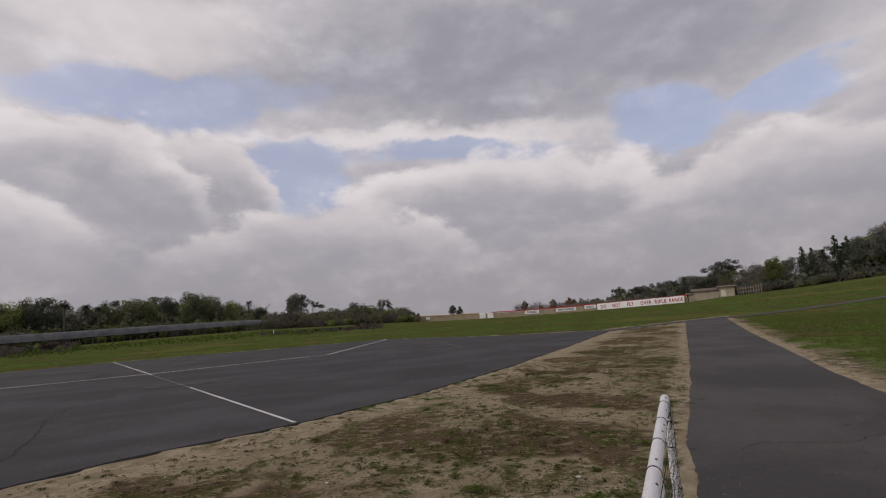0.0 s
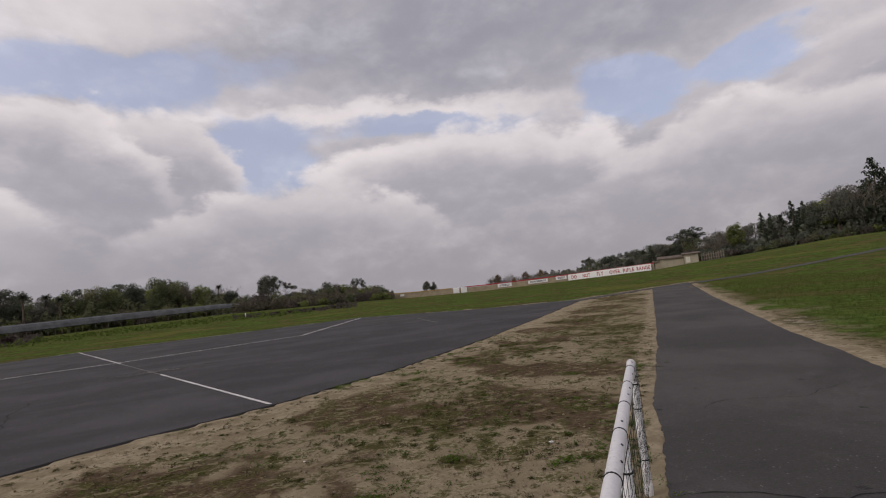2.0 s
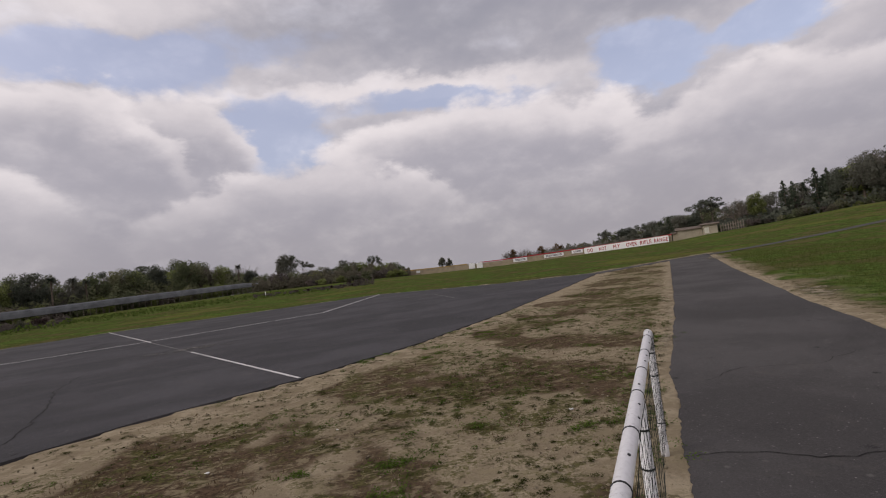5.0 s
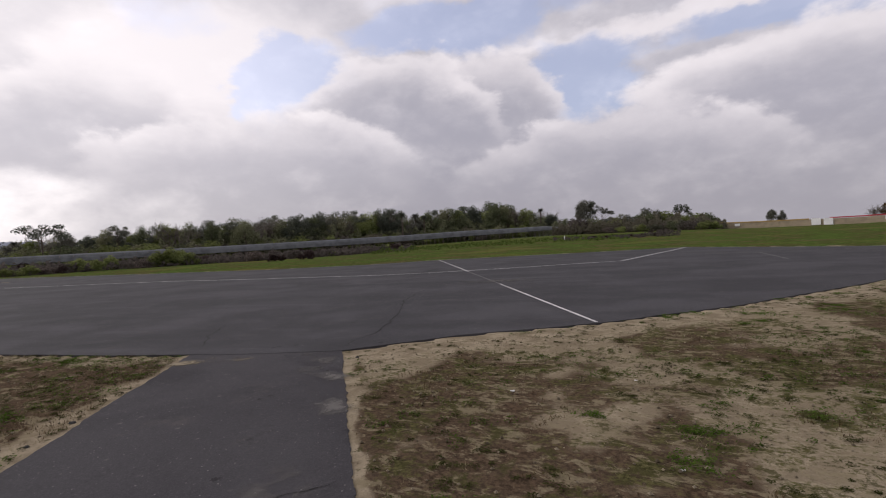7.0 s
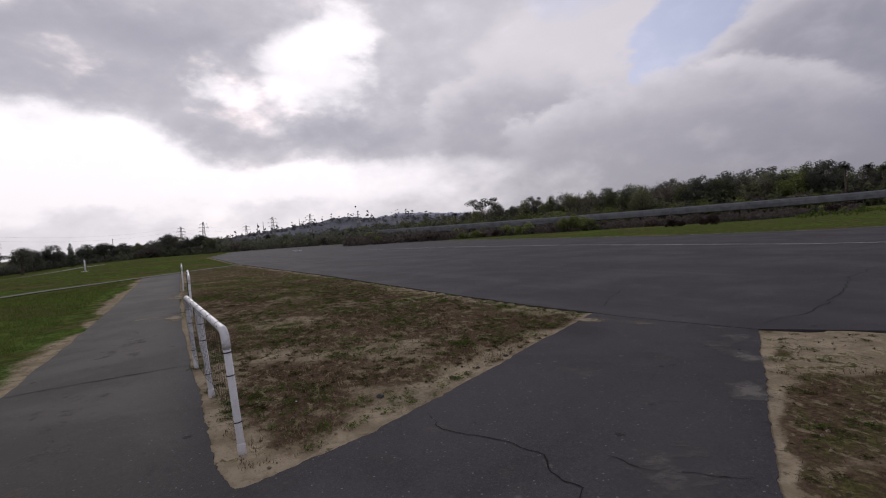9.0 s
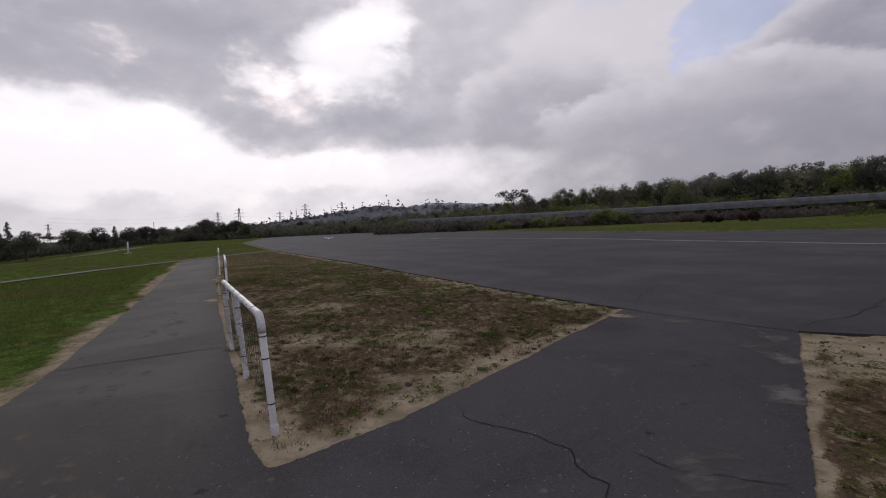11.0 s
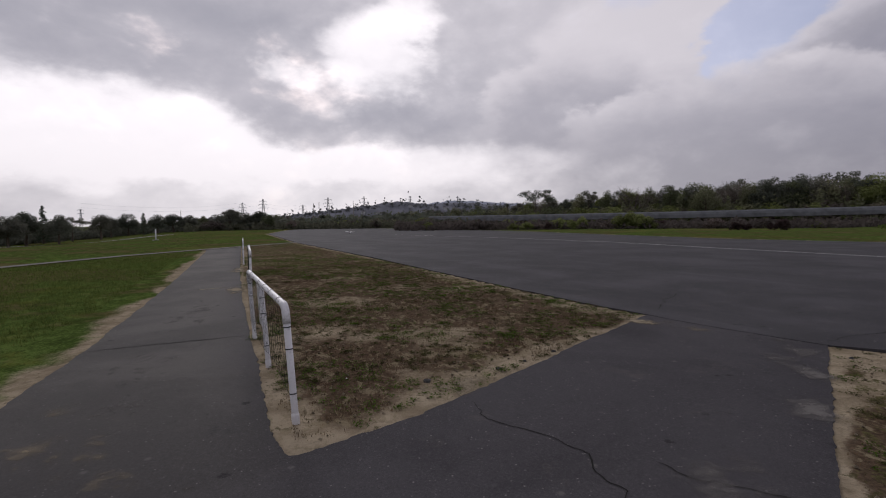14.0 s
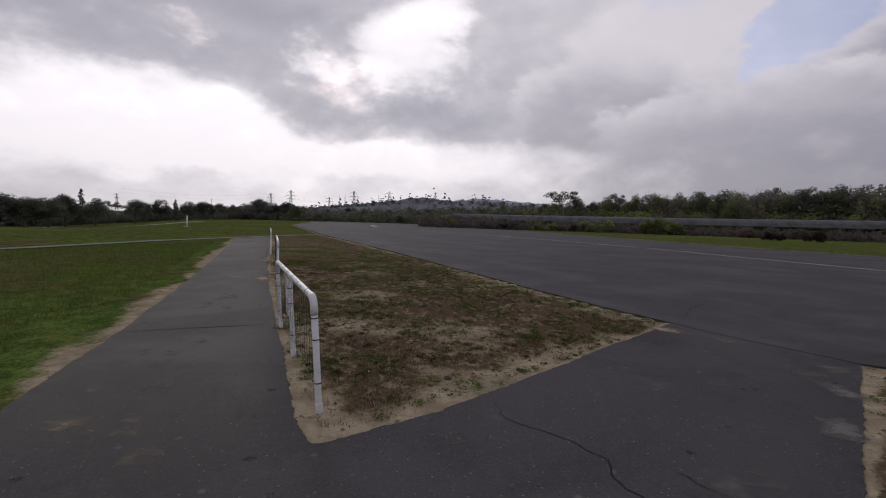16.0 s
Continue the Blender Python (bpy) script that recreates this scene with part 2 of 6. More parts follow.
def ground_material():
    m, t = material("field_soil_and_grass")
    p = t.add("ShaderNodeNewGeometry").outputs["Position"]
    bare, dead, lush = t.attr("bare"), t.attr("dead"), t.attr("lush")
    fine = t.noise(p, 22.0, 5.0, 0.7)
    mid = t.noise(p, 2.3, 7.0, 0.68, 0.4)
    wide = t.noise(p, 0.75, 6.0, 0.66, 0.6)
    tiny = t.noise(p, 75.0, 3.0, 0.7)
    sand = t.mix(t.ramp(mid, 0.4, 0.6), (0.250, 0.202, 0.136), (0.385, 0.320, 0.224))
    sand = t.mix(t.ramp(fine, 0.55, 0.75, 0.0, 0.5), sand, (0.16, 0.125, 0.085))
    sand = t.mix(t.ramp(tiny, 0.6, 0.75, 0.0, 0.35), sand, (0.48, 0.42, 0.32))
    brown = t.mix(t.ramp(fine, 0.38, 0.62), (0.046, 0.030, 0.020), (0.120, 0.080, 0.052))
    olive = t.mix(t.ramp(fine, 0.38, 0.62), (0.034, 0.038, 0.013), (0.130, 0.118, 0.050))
    # hand-sized tufts and mats with firm edges, and wisps of straw
    speck = t.noise(p, 6.5, 6.0, 0.72, 0.2)
    wisp = t.noise(t.vmath("MULTIPLY", p, (1.0, 1.7, 1.0)), 4.2, 7.0, 0.74, 0.6)
    green = t.mix(t.ramp(t.math("ADD", t.math("MULTIPLY", fine, 0.5), t.math("MULTIPLY", mid, 0.5)), 0.40, 0.60), (0.040, 0.064, 0.015), (0.122, 0.176, 0.043))
    green = t.mix(t.ramp(wide, 0.52, 0.75, 0.0, 0.6), green, (0.145, 0.135, 0.03))
    huge = t.noise(p, 0.06, 5.0, 0.6, 0.5)
    yard = t.noise(p, 0.22, 6.0, 0.65, 0.4)
    dd = t.ramp(t.math("ADD", t.math("ADD", t.math("MULTIPLY", wide, 0.55), t.math("ADD", t.math("MULTIPLY", fine, 0.28), t.math("MULTIPLY", mid, 0.42))), dead), 1.06, 1.22)
    gg = t.ramp(t.math("ADD", t.math("ADD", t.math("ADD", t.math("MULTIPLY", mid, 0.55), t.math("MULTIPLY", yard, 0.45)), t.math("MULTIPLY", fine, 0.35)), lush), 1.06, 1.14)
    dirt = t.mix(t.math("MULTIPLY", dd, 0.92), sand, brown)
    dirt = t.mix(gg, dirt, olive)
    more = t.math("ADD", t.math("MULTIPLY", mid, 0.45), t.math("ADD", speck, t.math("MULTIPLY", lush, 0.35)))
    dirt = t.mix(t.ramp(more, 0.90, 0.97, 0.0, 0.80), dirt, t.mix(tiny, (0.030, 0.034, 0.012), (0.115, 0.098, 0.045)))
    straw = t.math("ADD", wisp, t.math("MULTIPLY", wide, 0.35))
    dirt = t.mix(t.ramp(straw, 0.69, 0.78, 0.0, 0.75), dirt, t.mix(fine, (0.17, 0.135, 0.080), (0.36, 0.305, 0.20)))
    dirt = t.mix(t.ramp(speck, 0.34, 0.42, 0.25, 0.0), dirt, (0.040, 0.027, 0.018))
    green = t.mix(t.ramp(speck, 0.52, 0.62, 0.0, 0.55), green, (0.036, 0.045, 0.016))
    green = t.mix(t.ramp(wisp, 0.60, 0.70, 0.0, 0.35), green, (0.170, 0.160, 0.060))
    green = t.mix(t.ramp(yard, 0.45, 0.56, 0.0, 0.7), green, (0.046, 0.050, 0.016))
    green = t.mix(t.ramp(huge, 0.54, 0.64, 0.0, 0.5), green, (0.15, 0.14, 0.04))
    green = t.mix(t.ramp(t.math("ADD", t.math("MULTIPLY", yard, 0.6), t.math("MULTIPLY", mid, 0.4)), 0.49, 0.57, 0.0, 0.55), green, (0.16, 0.128, 0.062))
    keep = t.ramp(t.math("ADD", bare, t.math("ADD", t.math("MULTIPLY", mid, 0.55), t.math("MULTIPLY", fine, 0.35))), 0.72, 1.05)
    c = t.mix(keep, green, dirt)
    finish(t, c, 1.0, t.math("ADD", t.math("MULTIPLY", mid, 1.5), fine), 0.03, 0.8, spec=0.0)
    return m


M_GROUND = ground_material()


def plain_material(name, base, rough=0.7, var=0.25, scale=3.0, dirt=None, metal=0.0, depth=0.004, spec=0.3):
    """A painted or natural surface with broad and fine variation."""
    m, t = material(name)
    p = t.add("ShaderNodeTexCoord").outputs["Object"]
    a, b = t.noise(p, scale, 5.0, 0.6), t.noise(p, scale * 14, 4.0, 0.65)
    c = t.mix(t.ramp(a, 0.3, 0.7), tuple(v * (1 - var) for v in base), tuple(min(1, v * (1 + var)) for v in base))
    if dirt:
        c = t.mix(t.ramp(t.math("ADD", t.math("MULTIPLY", a, 0.5), t.math("MULTIPLY", b, 0.5)), 0.54, 0.68, 0.0, 0.75), c, dirt)
    c = t.mix(t.ramp(b, 0.35, 0.7, 0.0, 0.25), c, tuple(v * 0.6 for v in base))
    finish(t, c, rough, b, depth, 0.4, metal, spec)
    return m


def leaf_material(name, dark, light, third=None):
    m, t = material(name)
    geo = t.add("ShaderNodeNewGeometry")
    ob = t.add("ShaderNodeObjectInfo")
    c = t.mix(geo.outputs["Random Per Island"], dark, light)
    if third:
        c = t.mix(t.ramp(ob.outputs["Random"], 0.3, 1.0, 0.0, 0.55), c, third)
    val = t.add("ShaderNodeHueSaturation", {"Value": t.math("ADD", 0.75, t.math("MULTIPLY", ob.outputs["Random"], 0.6)), "Color": c}).outputs[0]
    skin = t.add("ShaderNodeBsdfDiffuse", {"Color": val})
    thin = t.add("ShaderNodeBsdfTranslucent", {"Color": val})
    t.add("ShaderNodeOutputMaterial", {"Surface": t.add("ShaderNodeMixShader", {0: 0.46, 1: skin, 2: thin})})
    return m


# The green-leaf, eucalyptus and brush colours are raised to stand in for distance haze.
M_LEAF = leaf_material("green_leaves", (0.115, 0.132, 0.078), (0.180, 0.198, 0.106), (0.21, 0.19, 0.12))
M_LEAF_SPRING = leaf_material("fresh_leaves", (0.165, 0.190, 0.070), (0.225, 0.250, 0.095))
M_LEAF_DARK = leaf_material("eucalyptus_leaves", (0.10, 0.11, 0.088), (0.165, 0.178, 0.135), (0.155, 0.14, 0.12))
M_NEEDLE = leaf_material("conifer_needles", (0.055, 0.068, 0.05), (0.10, 0.118, 0.08))
M_BRUSH = leaf_material("dry_brush", (0.095, 0.082, 0.074), (0.165, 0.142, 0.125), (0.13, 0.1, 0.088))
M_BRUSH_GREEN = leaf_material("river_brush", (0.08, 0.085, 0.06), (0.14, 0.138, 0.098), (0.15, 0.122, 0.092))
M_THORN = leaf_material("dark_thorn_twigs", (0.035, 0.024, 0.024), (0.075, 0.052, 0.048))
M_WEEDY = leaf_material("rank_green_weeds", (0.045, 0.070, 0.016), (0.120, 0.155, 0.040))
M_RUST = leaf_material("rust_leaves", (0.09, 0.05, 0.022), (0.20, 0.12, 0.05))
M_BARK = plain_material("bark", (0.12, 0.095, 0.075), 0.95, 0.35, 2.0)
M_TWIG = plain_material("bare_twigs", (0.17, 0.145, 0.12), 0.95, 0.25, 2.0)
M_PVC = plain_material("white_pvc_pipe", (0.74, 0.73, 0.74), 0.45, 0.06, 4.0, (0.36, 0.32, 0.27))
M_TIE = plain_material("dark_cable_tie", (0.03, 0.03, 0.032), 0.6, 0.2)
M_NET = plain_material("dark_green_netting", (0.030, 0.036, 0.032), 0.95, 0.3, spec=0.05)
M_LINE = None


def line_material():
    m, t = material("worn_white_line_paint")
    p = t.add("ShaderNodeNewGeometry").outputs["Position"]
    wear = t.math("ADD", t.math("MULTIPLY", t.noise(p, 0.8, 5.0, 0.6), 0.5), t.math("MULTIPLY", t.noise(p, 30.0, 4.0, 0.7), 0.5))
    c = t.mix(t.ramp(wear, 0.48, 0.62), (0.66, 0.64, 0.62), (0.26, 0.25, 0.25))
    finish(t, c, 0.8, spec=0.3)
    return m


M_LINE = line_material()
M_FADED = plain_material("faded_line_paint", (0.20, 0.19, 0.185), 0.9, 0.3, 4.0, (0.07, 0.07, 0.07), spec=0.05)
M_PALE = plain_material("pale_dusty_concrete", (0.20, 0.188, 0.16), 0.9, 0.15, 0.8, spec=0.05)
M_DUSTY = plain_material("dusty_grey_tarmac", (0.095, 0.092, 0.082), 0.9, 0.2, 0.8, spec=0.05)
M_CRACK = plain_material("open_crack", (0.012, 0.011, 0.010), 1.0, 0.2)


# ---------------------------------------------------------------- helpers for meshes
def mesh_object(name, verts, faces, mat, parent=None, label="", smooth=False):
    me = bpy.data.meshes.new(name)
    me.from_pydata([tuple(v) for v in verts], [], faces)
    me.materials.append(mat)
    if smooth:
        me.polygons.foreach_set("use_smooth", [True] * len(me.polygons))
    me.update()
    ob = new(name, me)
    if parent:
        ob.parent = parent
    if label:
        tagged(ob, label)
    return ob


def part(name, bm, mat, parent=None, label="", smooth=False):
    me = bpy.data.meshes.new(name)
    bmesh.ops.recalc_face_normals(bm, faces=bm.faces)
    bm.to_mesh(me)
    bm.free()
    me.materials.append(mat)
    if smooth:
        me.polygons.foreach_set("use_smooth", [True] * len(me.polygons))
    ob = new(name, me)
    if parent:
        ob.parent = parent
    if label:
        tagged(ob, label)
    return ob


def empty(name, m, label, category, group="", kind=""):
    ob = new(name)
    ob.matrix_basis = m
    return tagged(ob, label, category, group, kind)


def box(bm, x0, y0, z0, x1, y1, z1, bevel=0.0):
    r = bmesh.ops.create_cube(bm, size=1.0, matrix=Matrix.LocRotScale(((x0 + x1) / 2, (y0 + y1) / 2, (z0 + z1) / 2), None, (x1 - x0, y1 - y0, z1 - z0)))
    if bevel:
        es = list({e for v in r["verts"] for e in v.link_edges})
        bmesh.ops.bevel(bm, geom=es, offset=bevel, segments=2, affect="EDGES")
    return bm


def tube_data(points, radii, sides=8, caps=True):
    """Vertices and faces of a bent tapering tube."""
    pts = [Vector(p) for p in points]
    vs, fs = [], []
    for i, p in enumerate(pts):
        d = (pts[min(i + 1, len(pts) - 1)] - pts[max(i - 1, 0)]).normalized()
        a = d.cross(Vector((0, 0, 1)) if abs(d.z) < 0.9 else Vector((1, 0, 0))).normalized()
        if i and a.dot(last) < 0:
            a = -a
        last = a
        b = d.cross(a)
        r = radii[i] if isinstance(radii, (list, tuple)) else radii
        for k in range(sides):
            g = 2 * math.pi * k / sides
            vs.append(p + a * (r * math.cos(g)) + b * (r * math.sin(g)))
    for i in range(len(pts) - 1):
        for k in range(sides):
            k2 = (k + 1) % sides
            fs.append((i * sides + k, i * sides + k2, (i + 1) * sides + k2, (i + 1) * sides + k))
    if caps:
        fs.append(tuple(reversed(range(sides))))
        fs.append(tuple((len(pts) - 1) * sides + k for k in range(sides)))
    return vs, fs


def joined(pieces):
    vs, fs = [], []
    for v, f in pieces:
        o = len(vs)
        vs += v
        fs += [tuple(i + o for i in q) for q in f]
    return vs, fs


# ---------------------------------------------------------------- lie of the land
LAND_AZ = np.array([-180, -95, -60, -48, -42, -35, -30, -26, -17, -8, 0, 6, 20, 30, 45, 108, 113, 118, 124, 135, 150, 180.0])
LAND_EL = np.array([-0.62, -0.62, 0.9, 1.2, 1.1, 0.55, 0.25, -0.10, -0.32, -0.48, -0.42, -0.20, 0.02, -0.15, -0.62, -0.62, -0.9, -1.4, -1.9, -2.1, -0.62, -0.62])


def land(x, y):
    """Height of the ground, for arrays or single numbers."""
    r = np.hypot(x, y)
    az = np.degrees(np.arctan2(-x, y))
    rise = EYE + 150 * np.tan(np.radians(np.interp(az, LAND_AZ, LAND_EL)))
    s = np.clip((r - 42) / 110, 0, 1)
    return rise * s * s * (3 - 2 * s)


# outlines on the ground, counter-clockwise or not
RUNWAY = [(11.4, 34.2), (5.5, 22.3), (2.1, 15.8), (-0.4, 11.6), (-2.5, 8.95), (-4.4, 7.25), (-5.6, 5.6), (-6.7, 5.0), (-7.95, 4.5), (-9.3, 3.95), (-14.1, 2.5),
          (-24.0, -0.4), (-44.0, -6.9), (-86.0, -18.2), (-140, -24), (-205, -16), (-150, 2), (-110.7, 13.5), (-84.3, 23.0), (-50, 26.8), (-36, 28.8), (-28, 32.6),
          (-24.6, 36.9), (-15, 41.5), (-5.3, 46.9), (4.9, 38.0), (11.7, 36.2)]
PATH_A = [(11.4, 34.2), (11.7, 36.2), (20.6, 43.0), (26.2, 46.4), (25.0, 43.9), (14.4, 23.3), (10.0, 14.3), (8.1, 10.5), (7.1, 8.2), (6.2, 6.3), (5.2, 3.6), (3.6, 0.4), (1.2, -2.2), (-2.0, -3.0), (-4.3, -3.3),
          (-7.0, -3.85), (-10.0, -4.6), (-14.6, -5.75), (-31.0, -10.2), (-34.6, -11.3), (-37.6, -9.9), (-34.2, -9.0), (-17.6, -4.7), (-10.4, -2.75), (-6.1, -1.5), (-4.2, -0.95),
          (-3.6, -0.7), (-3.9, -0.2), (-4.2, 0.3), (-4.8, 1.0), (-6.1, 2.4), (-7.95, 4.5), (-8.1, 5.1), (-6.6, 6.2), (-5.6, 5.6), (-4.1, 4.1), (-3.1, 3.1), (-2.5, 2.5), (-1.6, 1.75),
          (-0.7, 1.0), (-0.1, 0.55), (0.5, 0.75), (1.12, 2.1), (1.74, 3.5), (2.2, 4.5), (3.0, 6.3), (6.35, 12.9), (20.1, 41.2)]
WEDGE_A = [(11.4, 34.2), (5.5, 22.3), (2.1, 15.8), (-0.4, 11.6), (-2.5, 8.95), (-5.6, 5.6), (-2.5, 2.5), (-0.1, 0.55), (0.5, 0.75), (1.74, 3.5), (3.0, 6.3), (6.35, 12.9), (20.1, 41.2)]
WEDGE_B = [(-7.95, 4.5), (-14.1, 2.5), (-24.0, -0.4), (-44.0, -6.9), (-38.0, -9.8), (-34.2, -9.0), (-17.6, -4.7), (-6.1, -1.5), (-3.6, -0.7), (-4.8, 1.0)]


def outline_distance(px, py, poly):
    """Distance to an outline, negative inside it."""
    d2 = np.full(px.shape, 1e12)
    inside = np.zeros(px.shape, bool)
    for (ax, ay), (bx, by) in zip(poly, poly[1:] + poly[:1]):
        ex, ey = bx - ax, by - ay
        k = np.clip(((px - ax) * ex + (py - ay) * ey) / (ex * ex + ey * ey), 0, 1)
        d2 = np.minimum(d2, (px - ax - k * ex) ** 2 + (py - ay - k * ey) ** 2)
        if ey:
            inside ^= ((ay > py) != (by > py)) & (px < ex * (py - ay) / ey + ax)
    return np.where(inside, -1, 1) * np.sqrt(d2)


def build_ground():
    n, k = 720, 330
    ang = np.linspace(0, 2 * np.pi, n, endpoint=False)
    rad = 0.25 * 1.0302 ** np.arange(k)
    R, A = np.meshgrid(rad, ang, indexing="ij")
    x, y = (R * np.cos(A)).ravel(), (R * np.sin(A)).ravel()
    near = np.hypot(x, y) < 260
    to_run, to_path = np.full(x.shape, 999.0), np.full(x.shape, 999.0)
    to_run[near] = outline_distance(x[near], y[near], RUNWAY)
    to_path[near] = outline_distance(x[near], y[near], PATH_A)
    dist = np.minimum(to_run, to_path)
    wa = np.full(x.shape, 99.0)
    wb = wa.copy()
    wa[near] = outline_distance(x[near], y[near], WEDGE_A)
    wb[near] = outline_distance(x[near], y[near], WEDGE_B)
    rough = np.array([noise.noise((a * 1.3, b * 1.3, 0)) * 0.02 + noise.noise((a * 5, b * 5, 3)) * 0.008 if q else 0.0 for a, b, q in zip(x, y, np.hypot(x, y) < 60)])
    z = land(x, y) + rough * np.clip(dist / 0.5, 0, 1)
    z = np.where(dist < -0.05, z - np.clip(-dist * 0.5, 0, 0.12), z)
    west = np.clip((-x - 2) / 4, 0, 1)                       # the stretch beyond the taxiway is browner
    bare = np.exp(-np.maximum(dist, 0) / 0.55) * 0.9
    far_side = (wa > 0) & (wb > 0)
    bare = np.where((wa < 0.2) | (wb < 0.2), 0.95, bare)
    patchy = np.array([noise.noise((a * 0.6, b * 0.6, 8)) + 0.5 * noise.noise((a * 2.2, b * 2.2, 9)) if q else 0.0 for a, b, q in zip(x, y, np.hypot(x, y) < 60)])
    verge = np.clip(1 - dist / np.maximum(2.4 + 3.0 * patchy, 0.3), 0, 1) * far_side * (y > 2) * (x > 2)
    bare = np.where(far_side, bare * (1 + 0.6 * patchy), bare)
    bare = np.maximum(bare, verge * 0.72)
    inner = np.where(wb < 0.2, np.clip(dist / 0.6, 0, 1), np.clip(to_run / 1.3, 0, 1) * np.clip(to_path / np.where(x < -0.5, 0.2, 0.45), 0, 1))
    dead = np.where(wb < 0.2, 0.26 + 0.38 * inner, 0.10 + 0.40 * inner)
    lush = np.where(wb < 0.2, 0.13 + 0.14 * inner, 0.20 + 0.20 * inner)
    lush = lush + np.clip((np.hypot(x, y) - 9) / 60, 0, 0.16) * (wb < 0.2)
    broad = np.array([noise.noise((a * 0.85 + 0.3 * b, b * 0.5, 15)) + 0.45 * noise.noise((a * 2.6, b * 2.0, 16)) if q else 0.0 for a, b, q in zip(x, y, np.hypot(x, y) < 40)])
    edge_way = np.clip(1 - np.abs(to_run - 2.3) / 2.0, 0, 1)                   # a brown band some way in from the runway
    foot_way = np.clip((3.4 - np.hypot(x + 0.6, y - 2.4)) / 2.4, 0, 1)
    dead = dead + (wa < 0.2) * (0.42 * broad + 0.17 * edge_way + 0.14 * foot_way - 0.06) + (wb < 0.2) * 0.22 * broad
    corner = (wa < 0.2) * np.exp(-((x + 3.2) ** 2 + (y - 4.4) ** 2) / 2.6)      # browner where wheels turn in
    dead = dead + 0.10 * corner
    dead = dead + np.where(wb < 0.2, 0.30, np.where(wa < 0.2, 0.26, 0.0)) * patchy
    lush = lush - np.where(wb < 0.2, 0.20, 0.0) * patchy
    left = far_side & (x < -2.2) & (y < 0)                                     # brown dead edge along the left-hand grass
    bare = np.where(left, np.clip(0.78 * np.exp(-np.maximum(dist - 0.05, 0) / 0.42) * (1 + 1.3 * patchy), 0, 0.9), bare)
    dead = np.where(left, 0.10 + 0.42 * np.clip((dist - 0.10 * (1 + 2 * patchy)) / 0.35, 0, 1), dead)
    lush = np.where(left, 0.26 + 0.15 * np.clip(dist, 0, 1) + 0.12 * patchy, lush)
    me = bpy.data.meshes.new("ground")
    idx = np.arange(n * k).reshape(k, n)
    q = np.stack([idx[:-1], idx[1:], np.roll(idx[1:], -1, 1), np.roll(idx[:-1], -1, 1)], -1).reshape(-1, 4)
    q = q[:, ::-1]
    me.vertices.add(n * k)
    me.vertices.foreach_set("co", np.stack([x, y, z], -1).ravel())
    me.loops.add(q.size)
    me.loops.foreach_set("vertex_index", q.ravel().astype(np.int32))
    me.polygons.add(len(q))
    me.polygons.foreach_set("loop_start", np.arange(0, q.size, 4, dtype=np.int32))
    me.polygons.foreach_set("use_smooth", np.ones(len(q), bool))
    me.update(calc_edges=True)
    me.validate()
    for name, val in (("bare", bare), ("dead", dead), ("lush", lush)):
        me.attributes.new(name, "FLOAT", "POINT").data.foreach_set("value", val.astype(np.float32))
    me.materials.append(M_GROUND)
    tagged(new("ground", me), "wide level field of green grass with bare sandy soil beside the tarmac", "ground", kind="structure")


build_ground()


def ragged(poly, step, amount, seed):
    """An outline with many small uneven steps in its edge."""
    out = []
    for (ax, ay), (bx, by) in zip(poly, poly[1:] + poly[:1]):
        l = math.hypot(bx - ax, by - ay)
        mx, my = (ax + bx) / 2, (ay + by) / 2
        d = math.hypot(mx, my)
        n = max(1, int(l / max(step, d * 0.012)))
        nx, ny = -(by - ay) / l, (bx - ax) / l
        for i in range(n):
            k = i / n
            px, py = ax + (bx - ax) * k, ay + (by - ay) * k
            j = noise.noise((px * 0.9, py * 0.9, seed)) * amount * 0.8 + noise.noise((px * 6, py * 6, seed + 5)) * amount * 0.35 + noise.noise((px * 23, py * 23, seed + 9)) * amount * 0.45
            if 0 < i:
                px, py = px + nx * j, py + ny * j
            out.append((px, py))
    return out


def slab(name, outline, top, mat, label, category):
    """A tarmac sheet with an edge of real thickness."""
    bm = bmesh.new()
    vs = [bm.verts.new((x, y, float(land(x, y)) + top)) for x, y in outline]
    f = bm.faces.new(vs)
    if f.normal.z < 0 or sum(ax * by - bx * ay for (ax, ay), (bx, by) in zip(outline, outline[1:] + outline[:1])) < 0:
        f.normal_flip()
    ext = bmesh.ops.extrude_edge_only(bm, edges=f.edges[:])
    for v in ext["geom"]:
        if isinstance(v, bmesh.types.BMVert):
            v.co.z -= 0.10
    bmesh.ops.triangulate(bm, faces=[f])
    me = bpy.data.meshes.new(name)
    bm.to_mesh(me)
    bm.free()
    me.materials.append(mat)
    return tagged(new(name, me), label, category, kind="structure")


slab("runway", ragged(RUNWAY, 0.10, 0.05, 1), 0.014, M_RUNWAY, "wide dark asphalt model aircraft runway with painted lines", "runway")
slab("path", ragged(PATH_A, 0.035, 0.05, 2), 0.008, M_PATH, "dark asphalt walkway along the pilot fences, cracked and dusty", "path")


